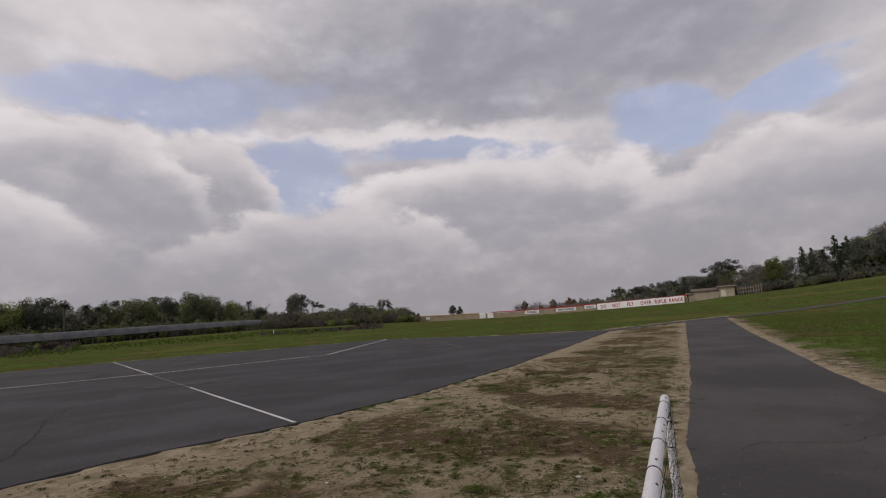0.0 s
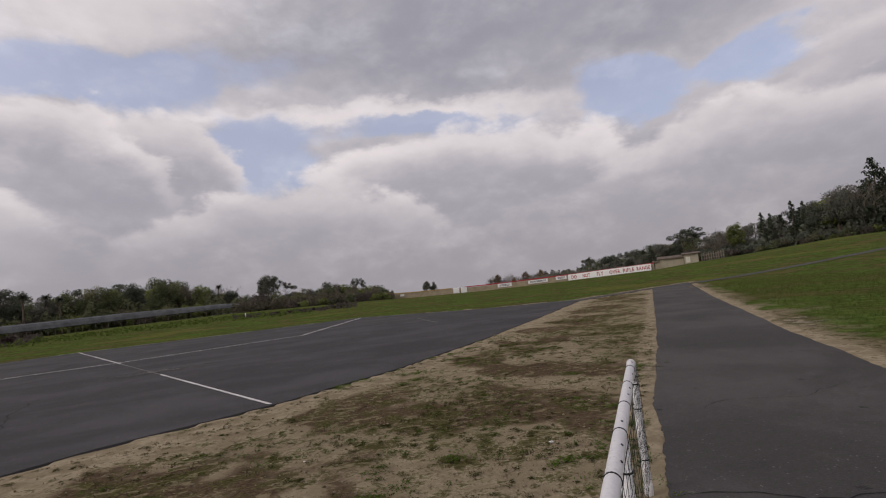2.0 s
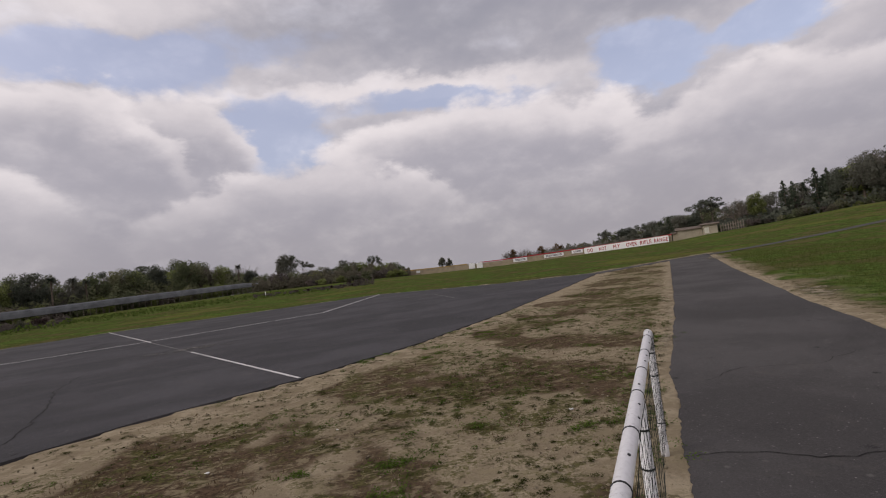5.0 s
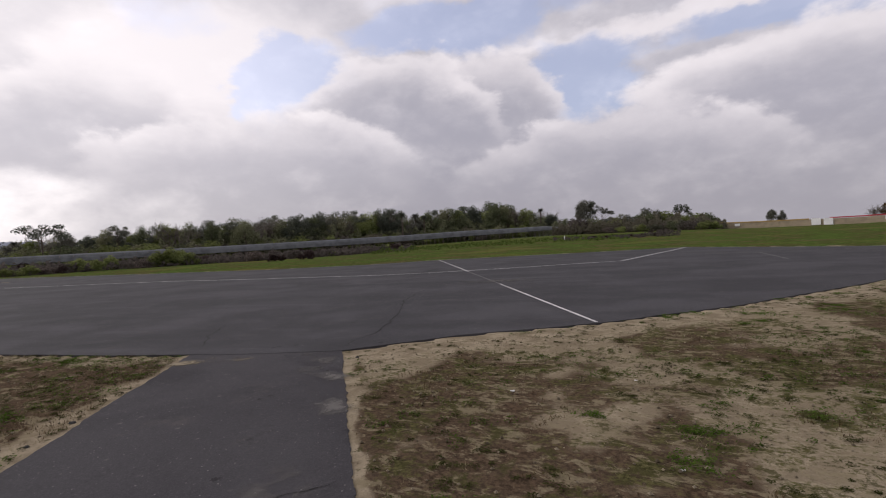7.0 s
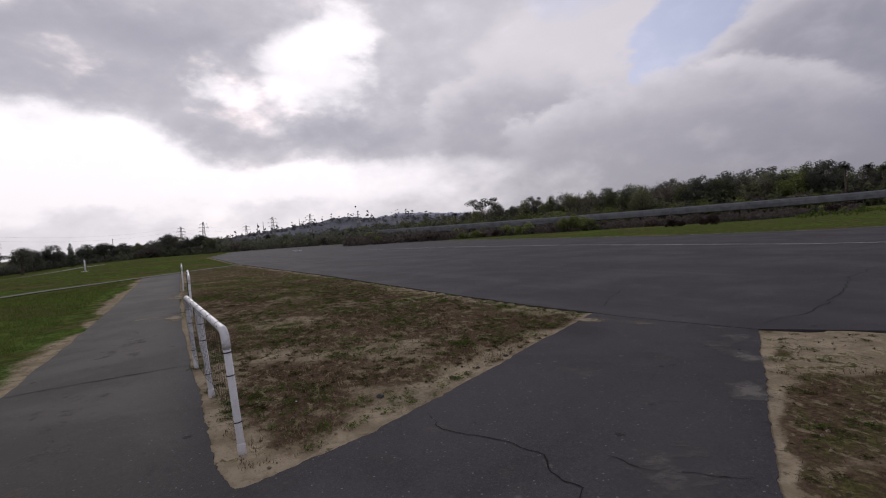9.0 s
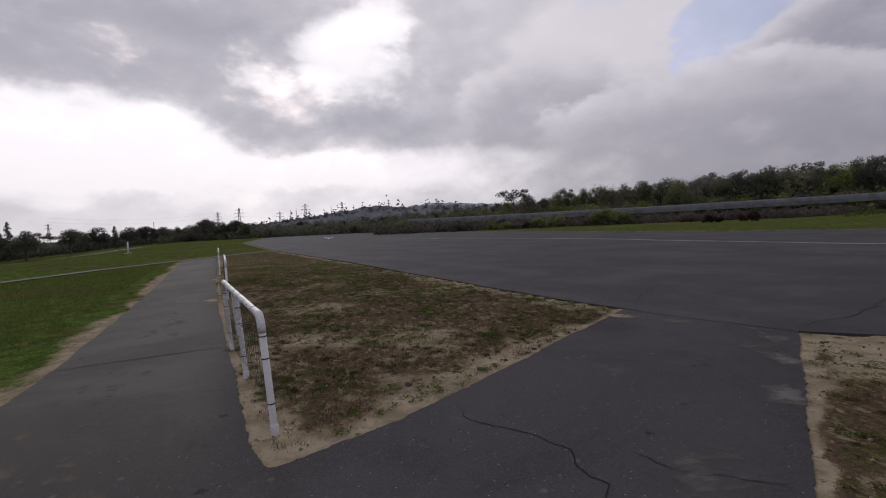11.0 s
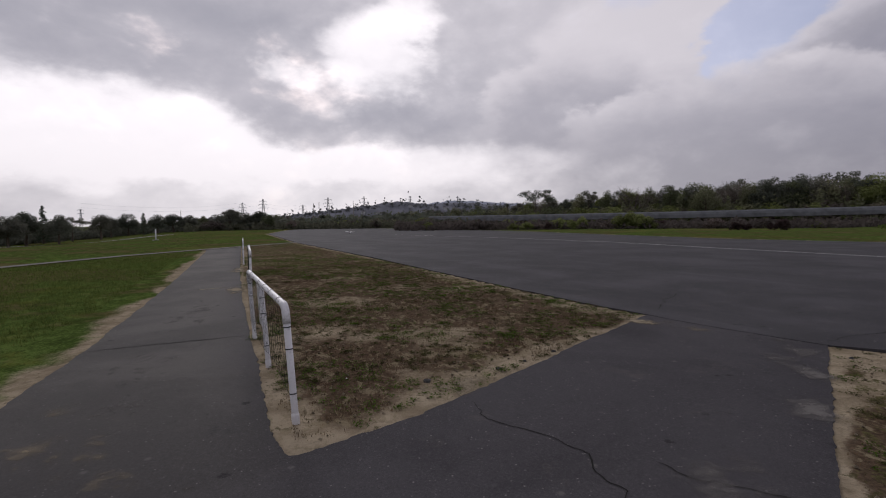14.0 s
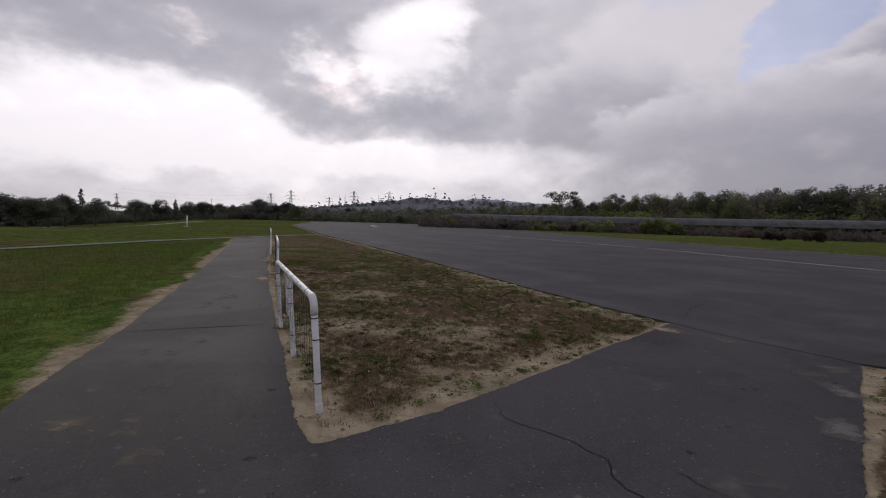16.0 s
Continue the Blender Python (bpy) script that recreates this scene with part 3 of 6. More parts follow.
def strip(name, points, width, top, mat, label, category, kind="structure", wobble=0.0):
    """A band along a line on the ground."""
    vs, fs = [], []
    pts = []
    for (ax, ay), (bx, by) in zip(points, points[1:]):
        n = max(1, int(math.hypot(bx - ax, by - ay) / max(0.25, width)))
        n = min(n, 60)
        pts += [(ax + (bx - ax) * i / n, ay + (by - ay) * i / n) for i in range(n)]
    pts.append(points[-1])
    for i, (x, y) in enumerate(pts):
        x0, y0 = pts[max(i - 1, 0)]
        x1, y1 = pts[min(i + 1, len(pts) - 1)]
        l = math.hypot(x1 - x0, y1 - y0) or 1
        nx, ny = -(y1 - y0) / l, (x1 - x0) / l
        for s in (-1, 1):
            h = width / 2 * (1 + wobble * noise.noise((x * 2, y * 2, s)))
            px, py = x + s * nx * h, y + s * ny * h
            vs.append((px, py, float(land(px, py)) + top))
        if i:
            fs.append((2 * i - 2, 2 * i - 1, 2 * i + 1, 2 * i)[::-1])
    return tagged(mesh_object(name, vs, fs, mat), label, category, kind=kind)


LANE = [(-68.2, 2.4), (-47.1, 13.0), (-33.6, 17.6), (-25.5, 18.9), (-17.2, 20.6), (-13.0, 23.0), (-6.5, 28.6)]
strip("runway_line", LANE, 0.13, 0.019, M_LINE, "thin worn white edge line painted on the runway", "line", "structure", 0.3)
strip("runway_line", [(-6.5, 28.6), (-5.2, 46.4)], 0.14, 0.019, M_LINE, "worn white angled line painted on the runway", "line", "structure", 0.3)
strip("runway_line", [(-2.55, 9.0), (-7.9, 15.95)], 0.066, 0.022, M_LINE, "white cross line painted on the runway", "line", "structure", 0.3)
strip("runway_line", [(-7.95, 16.0), (-12.6, 22.0)], 0.05, 0.022, M_FADED, "faded middle stretch of a cross line on the runway", "line", "structure", 0.6)
strip("runway_line", [(-12.65, 22.1), (-24.4, 37.3)], 0.08, 0.022, M_LINE, "far stretch of the white cross line on the runway", "line", "structure", 0.3)
strip("runway_line", [(-4.0, 34.5), (0.0, 33.6), (4.7, 35.3)], 0.08, 0.019, M_FADED, "faint white line painted on the far runway end", "line", "structure", 0.3)
strip("runway_line", [(0.0, 33.9), (1.1, 26.9)], 0.07, 0.022, M_FADED, "short faint white line painted on the runway", "line", "structure", 0.3)
strip("footpath", [(24.6, 43.2), (29.8, 45.6), (36.3, 48.6), (43.0, 51.2), (51.0, 54.0), (60.0, 57.0), (84.0, 63.0), (130.0, 72.0)], 1.7, 0.03, M_DUSTY, "narrow grey tarmac path crossing the grass", "path")
strip("footpath", [(-14.0, -17.5), (-22.1, -15.0), (-28.4, -13.6), (-35.5, -10.9), (-44.5, -7.0)], 0.7, 0.035, M_PALE, "narrow pale footpath crossing the grass", "path")

# ---------------------------------------------------------------- fences of white pipe
def pvc_fence(m, length, label, sign=False):
    """Pipe frame with a net on its walkway side; local x runs along it."""
    f = empty("pilot_fence", m, label, "fence", "pilot fences beside the walkway")
    h, r, b = 1.0, 0.029, 0.09
    arc = [(b - b * math.cos(a), 0, h - r - b + b * math.sin(a)) for a in (0, 0.4, 0.8, 1.2, math.pi / 2)]
    top = arc + [(length - x, 0, z) for x, _, z in reversed(arc)]
    mesh_object("top_rail", *tube_data(top, r, 14), M_PVC, f, smooth=True)
    for x, top_z in ((0, h - b - r), (length * 0.535, h - 2 * r), (length, h - b - r)):
        mesh_object("post", *tube_data([(x, 0, -0.15), (x, 0, 0.06), (x, 0, top_z)], r * 0.97, 14), M_PVC, f, smooth=True)
        mesh_object("foot_sleeve", *tube_data([(x, 0, -0.1), (x, 0, 0.075), (x, 0, 0.085)], [r * 1.12, r * 1.12, r * 1.0], 14), M_PVC, f, smooth=True)
    for x in (0.0, length):
        mesh_object("elbow", *tube_data([(abs(x - p), 0, z) for p, _, z in [(0, 0, h - b - r - 0.05)] + arc + [(b + 0.05, 0, h - r)]], r * 1.10, 14), M_PVC, f, smooth=True)
    ties = [(length * k, "r") for k in (0.10, 0.26, 0.41, 0.55, 0.70, 0.84)]
    for x, _ in ties:
        vs, fs = [], []
        g = random.uniform(-0.006, 0.006)
        vs, fs = tube_data([(x + g, 0, h - r), (x + g + 0.007, 0, h - r)], r * 1.10, 12)
        mesh_object("cable_tie", vs, fs, M_TIE, f)
    for k in (0.06, 0.18, 0.31, 0.36, 0.52, 0.61, 0.66, 0.78, 0.90):
        g = random.uniform(0.3, 1.4)
        p = Vector((length * k, r * math.cos(g), h - r + r * math.sin(g)))
        o = Vector((0, math.cos(g), math.sin(g))) * 0.003
        mesh_object("screw_head", *tube_data([p - o, p + o], 0.0055, 8), M_TIE, f)
    for x in (0, length * 0.535, length):
        for z in (0.25, 0.62, 0.80):
            mesh_object("cable_tie", *tube_data([(x, 0, z), (x, 0, z + 0.008)], r * 1.10, 12), M_TIE, f)
    # net: thin knotted strands, sagging along its foot
    pieces = []
    n = int(length / 0.05)
    for i in range(n + 1):
        x = 0.03 + (length - 0.06) * i / n
        foot = 0.26 + 0.05 * math.sin(x * 2.1)
        wob = [(x + 0.006 * math.sin(7 * z + i), 0.033 + 0.006 * math.sin(9 * z + 2 * i), z) for z in np.linspace(foot, h - 0.045, 7)]
        pieces.append(tube_data(wob, 0.0008, 3, False))
    for j in range(14):
        k = j / 13
        row = []
        for i in range(0, 23):
            x = 0.03 + (length - 0.06) * i / 22
            foot = 0.26 + 0.05 * math.sin(x * 2.1)
            row.append((x, 0.033 + 0.006 * math.sin(5 * x + j), foot + (h - 0.05 - foot) * k))
        pieces.append(tube_data(row, 0.0020 if j in (0, 13) else 0.0008, 3, False))
    mesh_object("net", *joined(pieces), M_NET, f, "sagging dark knotted net")
    # stubs of wire that hold the net to the posts
    for x in (0, length):
        for z in np.arange(0.12, 0.9, 0.075):
            mesh_object("wire_hook", *tube_data([(x - 0.012, -0.02, z), (x + 0.03, 0.038, z + random.uniform(-0.01, 0.01))], 0.0022, 4), M_TIE, f)
    if sign:
        bm = bmesh.new()
        box(bm, length * 0.56, -0.012, 0.40, length * 0.72, -0.004, 0.90, 0.002)
        s = part("notice_board", bm, M_BOARD, f, "small white plastic notice")
        for k in range(7):
            z = 0.84 - k * 0.06
            bm = bmesh.new()
            box(bm, length * 0.575, -0.016, z - 0.012, length * (0.705 - 0.02 * (k % 3)), -0.0125, z + 0.012)
            part("text_bar", bm, M_RED if k == 0 else M_INK, s)
    return f


M_BOARD = plain_material("white_sign_paint", (0.80, 0.79, 0.79), 0.6, 0.05, 0.7)
M_RED = plain_material("red_paint", (0.40, 0.03, 0.04), 0.65, 0.15, 2.0)
M_INK = plain_material("grey_print", (0.16, 0.16, 0.17), 0.7, 0.1)


def along(ax, ay, bx, by):
    return pose(ax, ay, 0.0, 0, 0, math.degrees(math.atan2(by - ay, bx - ax))), math.hypot(bx - ax, by - ay)


m, l = along(1.72, 3.80, 0.32, 0.86)
pvc_fence(m, l, "white plastic pipe fence with dark netting at the walkway edge")
LEAN = Matrix.Translation((0, 0, 1)) @ pose(0, 0, 0, -3.4, 0, 0) @ Matrix.Translation((0, 0, -1))     # the row leans over the walkway
m, l = along(-4.17, -0.80, -7.32, -1.86)
pvc_fence(m @ LEAN, l, "white plastic pipe fence with sagging net and a small notice", True)
m, l = along(-12.9, -3.2, -16.1, -4.02)
pvc_fence(m, l, "white plastic pipe fence with netting further along the walkway")
m, l = along(-21.0, -5.45, -24.2, -6.28)
pvc_fence(m, l, "white plastic pipe fence near the end of the walkway")

# ---------------------------------------------------------------- rifle range wall, signs and sheds
M_BLOCK = plain_material("tan_block_wall", (0.33, 0.27, 0.19), 0.9, 0.18, 0.6, (0.22, 0.18, 0.13))
M_SAND_TOP = plain_material("ochre_wall_cap", (0.38, 0.26, 0.11), 0.9, 0.2, 0.8)
M_ROOF = plain_material("brown_shingle_roof", (0.16, 0.125, 0.10), 0.9, 0.25, 0.7)
M_SHED = plain_material("beige_stucco", (0.40, 0.35, 0.27), 0.9, 0.12, 0.7, (0.27, 0.23, 0.18))
M_DOOR = plain_material("cream_door_paint", (0.62, 0.60, 0.52), 0.7, 0.08)


def spot(az, d, lift=0.0):
    """A place on the ground by bearing and distance."""
    x, y = -math.sin(radians(az)) * d, math.cos(radians(az)) * d
    return Vector((x, y, float(land(x, y)) + lift))


def wall_point(az):
    """Bearing to a point on the range wall."""
    d = np.interp(az, [-31, -26.3, -17.4, -5, 3.4], [150, 156, 168, 178, 186])
    return spot(az, float(d))


def wall_piece(name, a0, a1, z0, z1, thick, off, mat, parent, n=None, slope=0.0):
    """An upright slab that follows the wall between two bearings."""
    n = n or max(2, int(abs(a1 - a0) / 1.2) + 1)
    bm = bmesh.new()
    rows = []
    for i in range(n):
        a = a0 + (a1 - a0) * i / (n - 1)
        p = wall_point(a)
        d = Vector((p.x, p.y, 0)).normalized()
        zz1 = z1 - slope * (1 - i / (n - 1))
        rows.append([bm.verts.new(p + d * o + Vector((0, 0, z))) for o, z in ((off, z0), (off, zz1), (off + thick, zz1), (off + thick, z0))])
    for r0, r1 in zip(rows, rows[1:]):
        for k in range(4):
            bm.faces.new((r0[k], r0[(k + 1) % 4], r1[(k + 1) % 4], r1[k]))
    bm.faces.new(rows[0])
    bm.faces.new(rows[-1][::-1])
    return part(name, bm, mat, parent)


range_wall = empty("range_wall", pose(0, 0, 0), "long low tan block wall of a shooting range, red capped", "wall", kind="structure")
wall_piece("wall_base", 3.4, -17.4, -0.6, 1.75, 0.5, 0.0, M_BLOCK, range_wall, slope=0.9 * 0.0)
wall_piece("wall_base", -17.4, -26.4, -0.6, 1.85, 0.5, 0.0, M_BLOCK, range_wall)
wall_piece("ochre_cap", 3.4, -4.1, 1.75, 2.1, 0.7, -0.08, M_SAND_TOP, range_wall)
wall_piece("red_cap", -5.6, -26.4, 1.85, 2.16, 0.7, -0.08, M_RED, range_wall)
for a0, a1, z0, z1, lab in ((-4.25, -4.95, 0.1, 2.05, "white gate leaf in the range wall"), (-5.15, -5.85, 0.05, 1.95, "white gate leaf in the range wall")):
    tagged(wall_piece("gate_leaf", a0, a1, z0, z1, 0.12, -0.24, M_BOARD, None, 2), lab, "gate", "range gates")
for a0, a1, z0, z1 in ((-9.4, -11.0, 0.55, 1.75), (-12.9, -15.1, 0.55, 1.62), (-16.0, -17.2, 0.75, 1.85), (1.9, 1.45, 0.7, 1.5)):
    s = tagged(wall_piece("wall_sign", a0, a1, z0, z1, 0.10, -0.22, M_BOARD, None, 3), "white painted warning board on the range wall, lettering faded", "sign", "range wall signs")
    if a0 < 0:
        for k in range(2):
            zz = z0 + (z1 - z0) * (0.35 + 0.32 * k)
            wall_piece("text_bar", a0 - 0.2, a1 + 0.2, zz - 0.10, zz + 0.10, 0.01, -0.235, M_INK, s, 2)


def range_sign():
    """The long board with its red words, letter by letter."""
    a0, a1 = -17.5, -26.2
    p0, p1 = wall_point(a0), wall_point(a1)
    d = Vector((p1.x - p0.x, p1.y - p0.y, p1.z - p0.z))
    length = d.length
    ux = d.normalized()
    out = Vector((0, 0, 1)).cross(ux).normalized()
    if out.dot(Vector((p0.x, p0.y, 0))) > 0:
        out = -out
    uz = ux.cross(out)
    uz = uz if uz.z > 0 else -uz
    m = Matrix.Identity(4)
    for i, v in enumerate((ux, uz, ux.cross(uz))):
        m.col[i][:3] = v
    m.translation = p0 + out * 0.8
    s = empty("range_sign", m, "long white board lettered in red with a flying warning", "sign")
    bm = bmesh.new()
    box(bm, 0, 0.05, -0.12, length, 1.98, 0, 0.01)
    part("board", bm, M_BOARD, s)
    words = (("DO", 0.045, 0.115), ("NOT", 0.195, 0.29), ("FLY", 0.375, 0.455), ("OVER", 0.53, 0.655), ("RIFLE", 0.69, 0.815), ("RANGE", 0.845, 0.99))
    for word, x0, x1 in words:
        cu = bpy.data.curves.new("word", "FONT")
        cu.body, cu.size, cu.offset, cu.space_character = word, 1.0, 0.022, 1.15
        tmp = bpy.data.objects.new("word", cu)
        scene.collection.objects.link(tmp)
        bpy.context.view_layer.update()
        me = bpy.data.meshes.new_from_object(tmp.evaluated_get(bpy.context.evaluated_depsgraph_get()))
        bpy.data.objects.remove(tmp)
        co = np.zeros(len(me.vertices) * 3)
        me.vertices.foreach_get("co", co)
        co = co.reshape(-1, 3)
        lo, hi = co.min(0), co.max(0)
        co[:, 0] = (x0 + (co[:, 0] - lo[0]) / (hi[0] - lo[0]) * (x1 - x0)) * length
        co[:, 1] = 0.42 + (co[:, 1] - lo[1]) / (hi[1] - lo[1]) * 1.12
        co[:, 2] = 0.02
        me.vertices.foreach_set("co", co.ravel())
        me.materials.clear()
        me.materials.append(M_RED)
        b = bmesh.new()
        b.from_mesh(me)
        r = bmesh.ops.solidify(b, geom=b.faces[:], thickness=0.015)
        b.to_mesh(me)
        b.free()
        ob = new("lettering", me)
        ob.parent = s
        tagged(ob, "red painted word")


range_sign()


def shed(name, az0, az1, d, h, depth, ridge, label):
    """Low stucco building with a gabled roof, its long side across the bearing."""
    p0, p1 = spot(az0, d), spot(az1, d)
    z = min(p0.z, p1.z) - 0.3
    l = math.hypot(p1.x - p0.x, p1.y - p0.y)
    ang = math.degrees(math.atan2(p1.y - p0.y, p1.x - p0.x))
    s = empty(name, pose(p0.x, p0.y, z, 0, 0, ang), label, "building")
    bm = bmesh.new()
    box(bm, 0, 0, 0, l, depth, h)
    part("wall", bm, M_SHED, s)
    bm = bmesh.new()
    o = 0.6
    a = [bm.verts.new(v) for v in ((-o, -o, h), (-o, depth / 2, h + ridge), (-o, depth + o, h), (-o, depth + o, h + 0.18), (-o, depth / 2, h + ridge + 0.2), (-o, -o, h + 0.18))]
    b = [bm.verts.new((l + o, v.co.y, v.co.z)) for v in a]
    for k in range(6):
        bm.faces.new((a[k], a[(k + 1) % 6], b[(k + 1) % 6], b[k]))
    bm.faces.new(a)
    bm.faces.new(b[::-1])
    part("roof", bm, M_ROOF, s)
    return s, l


s, l = shed("range_shed", -27.0, -29.3, 158, 2.9, 6, 0.7, "low beige range building with a shallow brown roof")
for x in (0.15, 0.45, 0.75):
    bm = bmesh.new()
    box(bm, l * x, -0.06, 0.5, l * x + 1.0, 0.02, 2.5)
    part("door", bm, M_SHED, s)
s, l = shed("range_hut", -29.35, -30.7, 155, 3.0, 4, 0.35, "small beige hut with a cream roller door")
bm = bmesh.new()
box(bm, l * 0.12, -0.07, 0.7, l * 0.42, 0.02, 2.3)
part("door", bm, M_DOOR, s)
s, l = shed("range_shelter", -26.5, -27.0, 163, 2.4, 3, 0.3, "small pale shelter at the end of the range wall")

# yard fence beside the hut
M_POST = plain_material("weathered_post_wood", (0.26, 0.22, 0.18), 0.9, 0.25, 2.0)
yf = empty("yard_fence", pose(0, 0, 0), "weathered timber yard fence beside the range hut", "fence")
for i in range(10):
    a = -31.0 - i * 0.22
    p = spot(a, 150 - i * 0.7)
    bm = bmesh.new()
    box(bm, p.x - 0.07, p.y - 0.07, p.z - 0.3, p.x + 0.07, p.y + 0.07, p.z + 1.9 + 0.2 * (i % 2))
    part("post", bm, M_POST, yf)
    if i:
        q = spot(a + 0.22, 150 - (i - 1) * 0.7)
        for z in (0.6, 1.5):
            mesh_object("rail", *tube_data([p + Vector((0, 0, z)), q + Vector((0, 0, z))], 0.06, 6), M_POST, yf)

# ---------------------------------------------------------------- shade canopy beyond the field
M_SHADE = plain_material("grey_shade_cloth", (0.125, 0.130, 0.136), 0.95, 0.3, 0.5, (0.075, 0.076, 0.078))


def canopy():
    """A long low shade-cloth tunnel on posts, in one bow across the far side of the field."""
    c = empty("shade_canopy", pose(0, 0, 0), "very long grey shade-cloth nursery canopy on slender posts", "canopy")
    az = np.linspace(19.0, 84.0, 66)
    prof = [(0.0, 0.45), (0.35, 0.72), (0.9, 0.90), (1.8, 1.0), (9.0, 1.0), (9.0, 0.93), (1.9, 0.92), (0.6, 0.60), (0.15, 0.42)]
    rows, bm = [], bmesh.new()
    for a in az:
        d = float(np.interp(a, [19, 30, 45, 60, 84], [186, 178, 160, 150, 165]))
        bot = float(np.interp(a, [19, 24, 36, 45, 84], [0.35, 0.15, -0.15, -0.35, -0.5]))
        top = float(np.interp(a, [19, 20.5, 30, 38, 56, 84], [0.95, 1.15, 1.15, 1.02, 0.88, 0.72]))
        zb, zt = EYE + d * math.tan(radians(bot)), EYE + d * math.tan(radians(top))
        u = Vector((-math.sin(radians(a)), math.cos(radians(a)), 0))
        rows.append([bm.verts.new(u * (d + o) + Vector((0, 0, zb + (zt - zb) * k))) for o, k in prof])
        if int(round((a - 19) * 10)) % 1 == 0:
            for j in range(2):
                aa = a + 0.5 * j
                uu = Vector((-math.sin(radians(aa)), math.cos(radians(aa)), 0))
                pb = uu * (d + 0.9)
                mesh_object("post", *tube_data([(pb.x, pb.y, float(land(pb.x, pb.y)) - 0.2), (pb.x, pb.y, zb + (zt - zb) * 0.88)], 0.07, 6), M_POST, c)
    n = len(prof)
    for r0, r1 in zip(rows, rows[1:]):
        for k in range(n):
            bm.faces.new((r0[k], r0[(k + 1) % n], r1[(k + 1) % n], r1[k]))
    bm.faces.new(rows[0])
    bm.faces.new(rows[-1][::-1])
    part("shade_cloth", bm, M_SHADE, c, smooth=False)


canopy()

# ---------------------------------------------------------------- trees
def leaf_cloud(rng, lobes, count, size, flat=1.0):
    """Many small leaf sprays scattered through rounded lobes (centre, radii)."""
    vol = np.array([r[0] * r[1] * r[2] for _, r in lobes]) ** 0.75
    pick = rng.choice(len(lobes), count, p=vol / vol.sum())
    c = np.array([l[0] for l in lobes])[pick]
    r = np.array([l[1] for l in lobes])[pick]
    d = rng.normal(size=(count, 3))
    d /= np.linalg.norm(d, axis=1)[:, None]
    p = c + d * r * (rng.random((count, 1)) ** 0.24)
    n = d + rng.normal(size=(count, 3)) * 0.35 + np.array((0, 0, 0.25))
    a = np.cross(n, rng.normal(size=(count, 3)))
    a /= np.linalg.norm(a, axis=1)[:, None]
    b = np.cross(n, a)
    b /= np.linalg.norm(b, axis=1)[:, None]
    s = size * rng.uniform(0.6, 1.5, (count, 1))
    q = np.stack([p - a * s, p - b * s * 0.75, p + a * s, p + b * s * 0.75], 1).reshape(-1, 3)
    return q, np.arange(count * 4).reshape(-1, 4)


def foliage(name, q, f, mat, parent, label=""):
    me = bpy.data.meshes.new(name)
    me.vertices.add(len(q))
    me.vertices.foreach_set("co", q.ravel())
    me.loops.add(f.size)
    me.loops.foreach_set("vertex_index", f.ravel().astype(np.int32))
    me.polygons.add(len(f))
    me.polygons.foreach_set("loop_start", np.arange(0, f.size, 4, dtype=np.int32))
    me.update(calc_edges=True)
    me.materials.append(mat)
    ob = new(name, me)
    ob.parent = parent
    if label:
        tagged(ob, label)
    return ob


def trunk_data(rng, height, radius, limbs, lean=0.05, start=0.3):
    top = Vector((rng.uniform(-lean, lean) * height, rng.uniform(-lean, lean) * height, height))
    pts = [Vector((0, 0, -0.4)), Vector((0, 0, 0.15 * height)) + top * 0.02, top * 0.5 + Vector((rng.uniform(-0.2, 0.2), 0, 0)), top]
    pcs = [tube_data(pts, [radius * 1.3, radius, radius * 0.65, radius * 0.15], 7)]
    tips = []
    for i in range(limbs):
        k = start + (0.9 - start) * (i + 0.5) / limbs
        p = pts[1].lerp(top, k)
        g = i * 2.4 + rng.uniform(-0.5, 0.5)
        l = height * (0.42 - 0.25 * k) * rng.uniform(0.8, 1.25)
        e = p + Vector((math.cos(g) * l, math.sin(g) * l, l * rng.uniform(0.5, 1.0)))
        pcs.append(tube_data([p, p.lerp(e, 0.5) + Vector((0, 0, 0.08 * l)), e], [radius * 0.45 * (1 - k * 0.5), radius * 0.3, radius * 0.08], 5))
        tips.append(e)
    return joined(pcs), tips


def make_broadleaf(seed, mat, label, wide=1.0, count=4200, size=0.125):
    rng = np.random.default_rng(seed)
    t = empty("broadleaf_tree", pose(0, 0, 0), label, "tree", "trees round the field")
    (v, f), tips = trunk_data(rng, 7.5, 0.26, 8, start=0.25)
    mesh_object("trunk", v, f, M_BARK, t)
    # small rounded heads set all over one dome, thinner below
    lobes = []
    for _ in range(44):
        d = rng.normal(size=3)
        d /= np.linalg.norm(d)
        k = rng.uniform(0.7, 1.0)
        if d[2] < -0.55:
            continue
        lobes.append(((d[0] * 2.3 * wide * k, d[1] * 2.3 * wide * k, 5.2 + d[2] * 3.7 * k), tuple(np.array((1.05 * wide, 1.05 * wide, 1.05)) * rng.uniform(0.65, 1.25))))
    lobes += [((rng.uniform(-0.8, 0.8) * wide, rng.uniform(-0.8, 0.8) * wide, 8.7), (1.1 * wide, 1.1 * wide, 1.1)), ((0, 0, 5.2), (1.8 * wide, 1.8 * wide, 2.2))]
    q, fc = leaf_cloud(rng, lobes, count, size)
    foliage("crown", q, fc, mat, t)
    return t


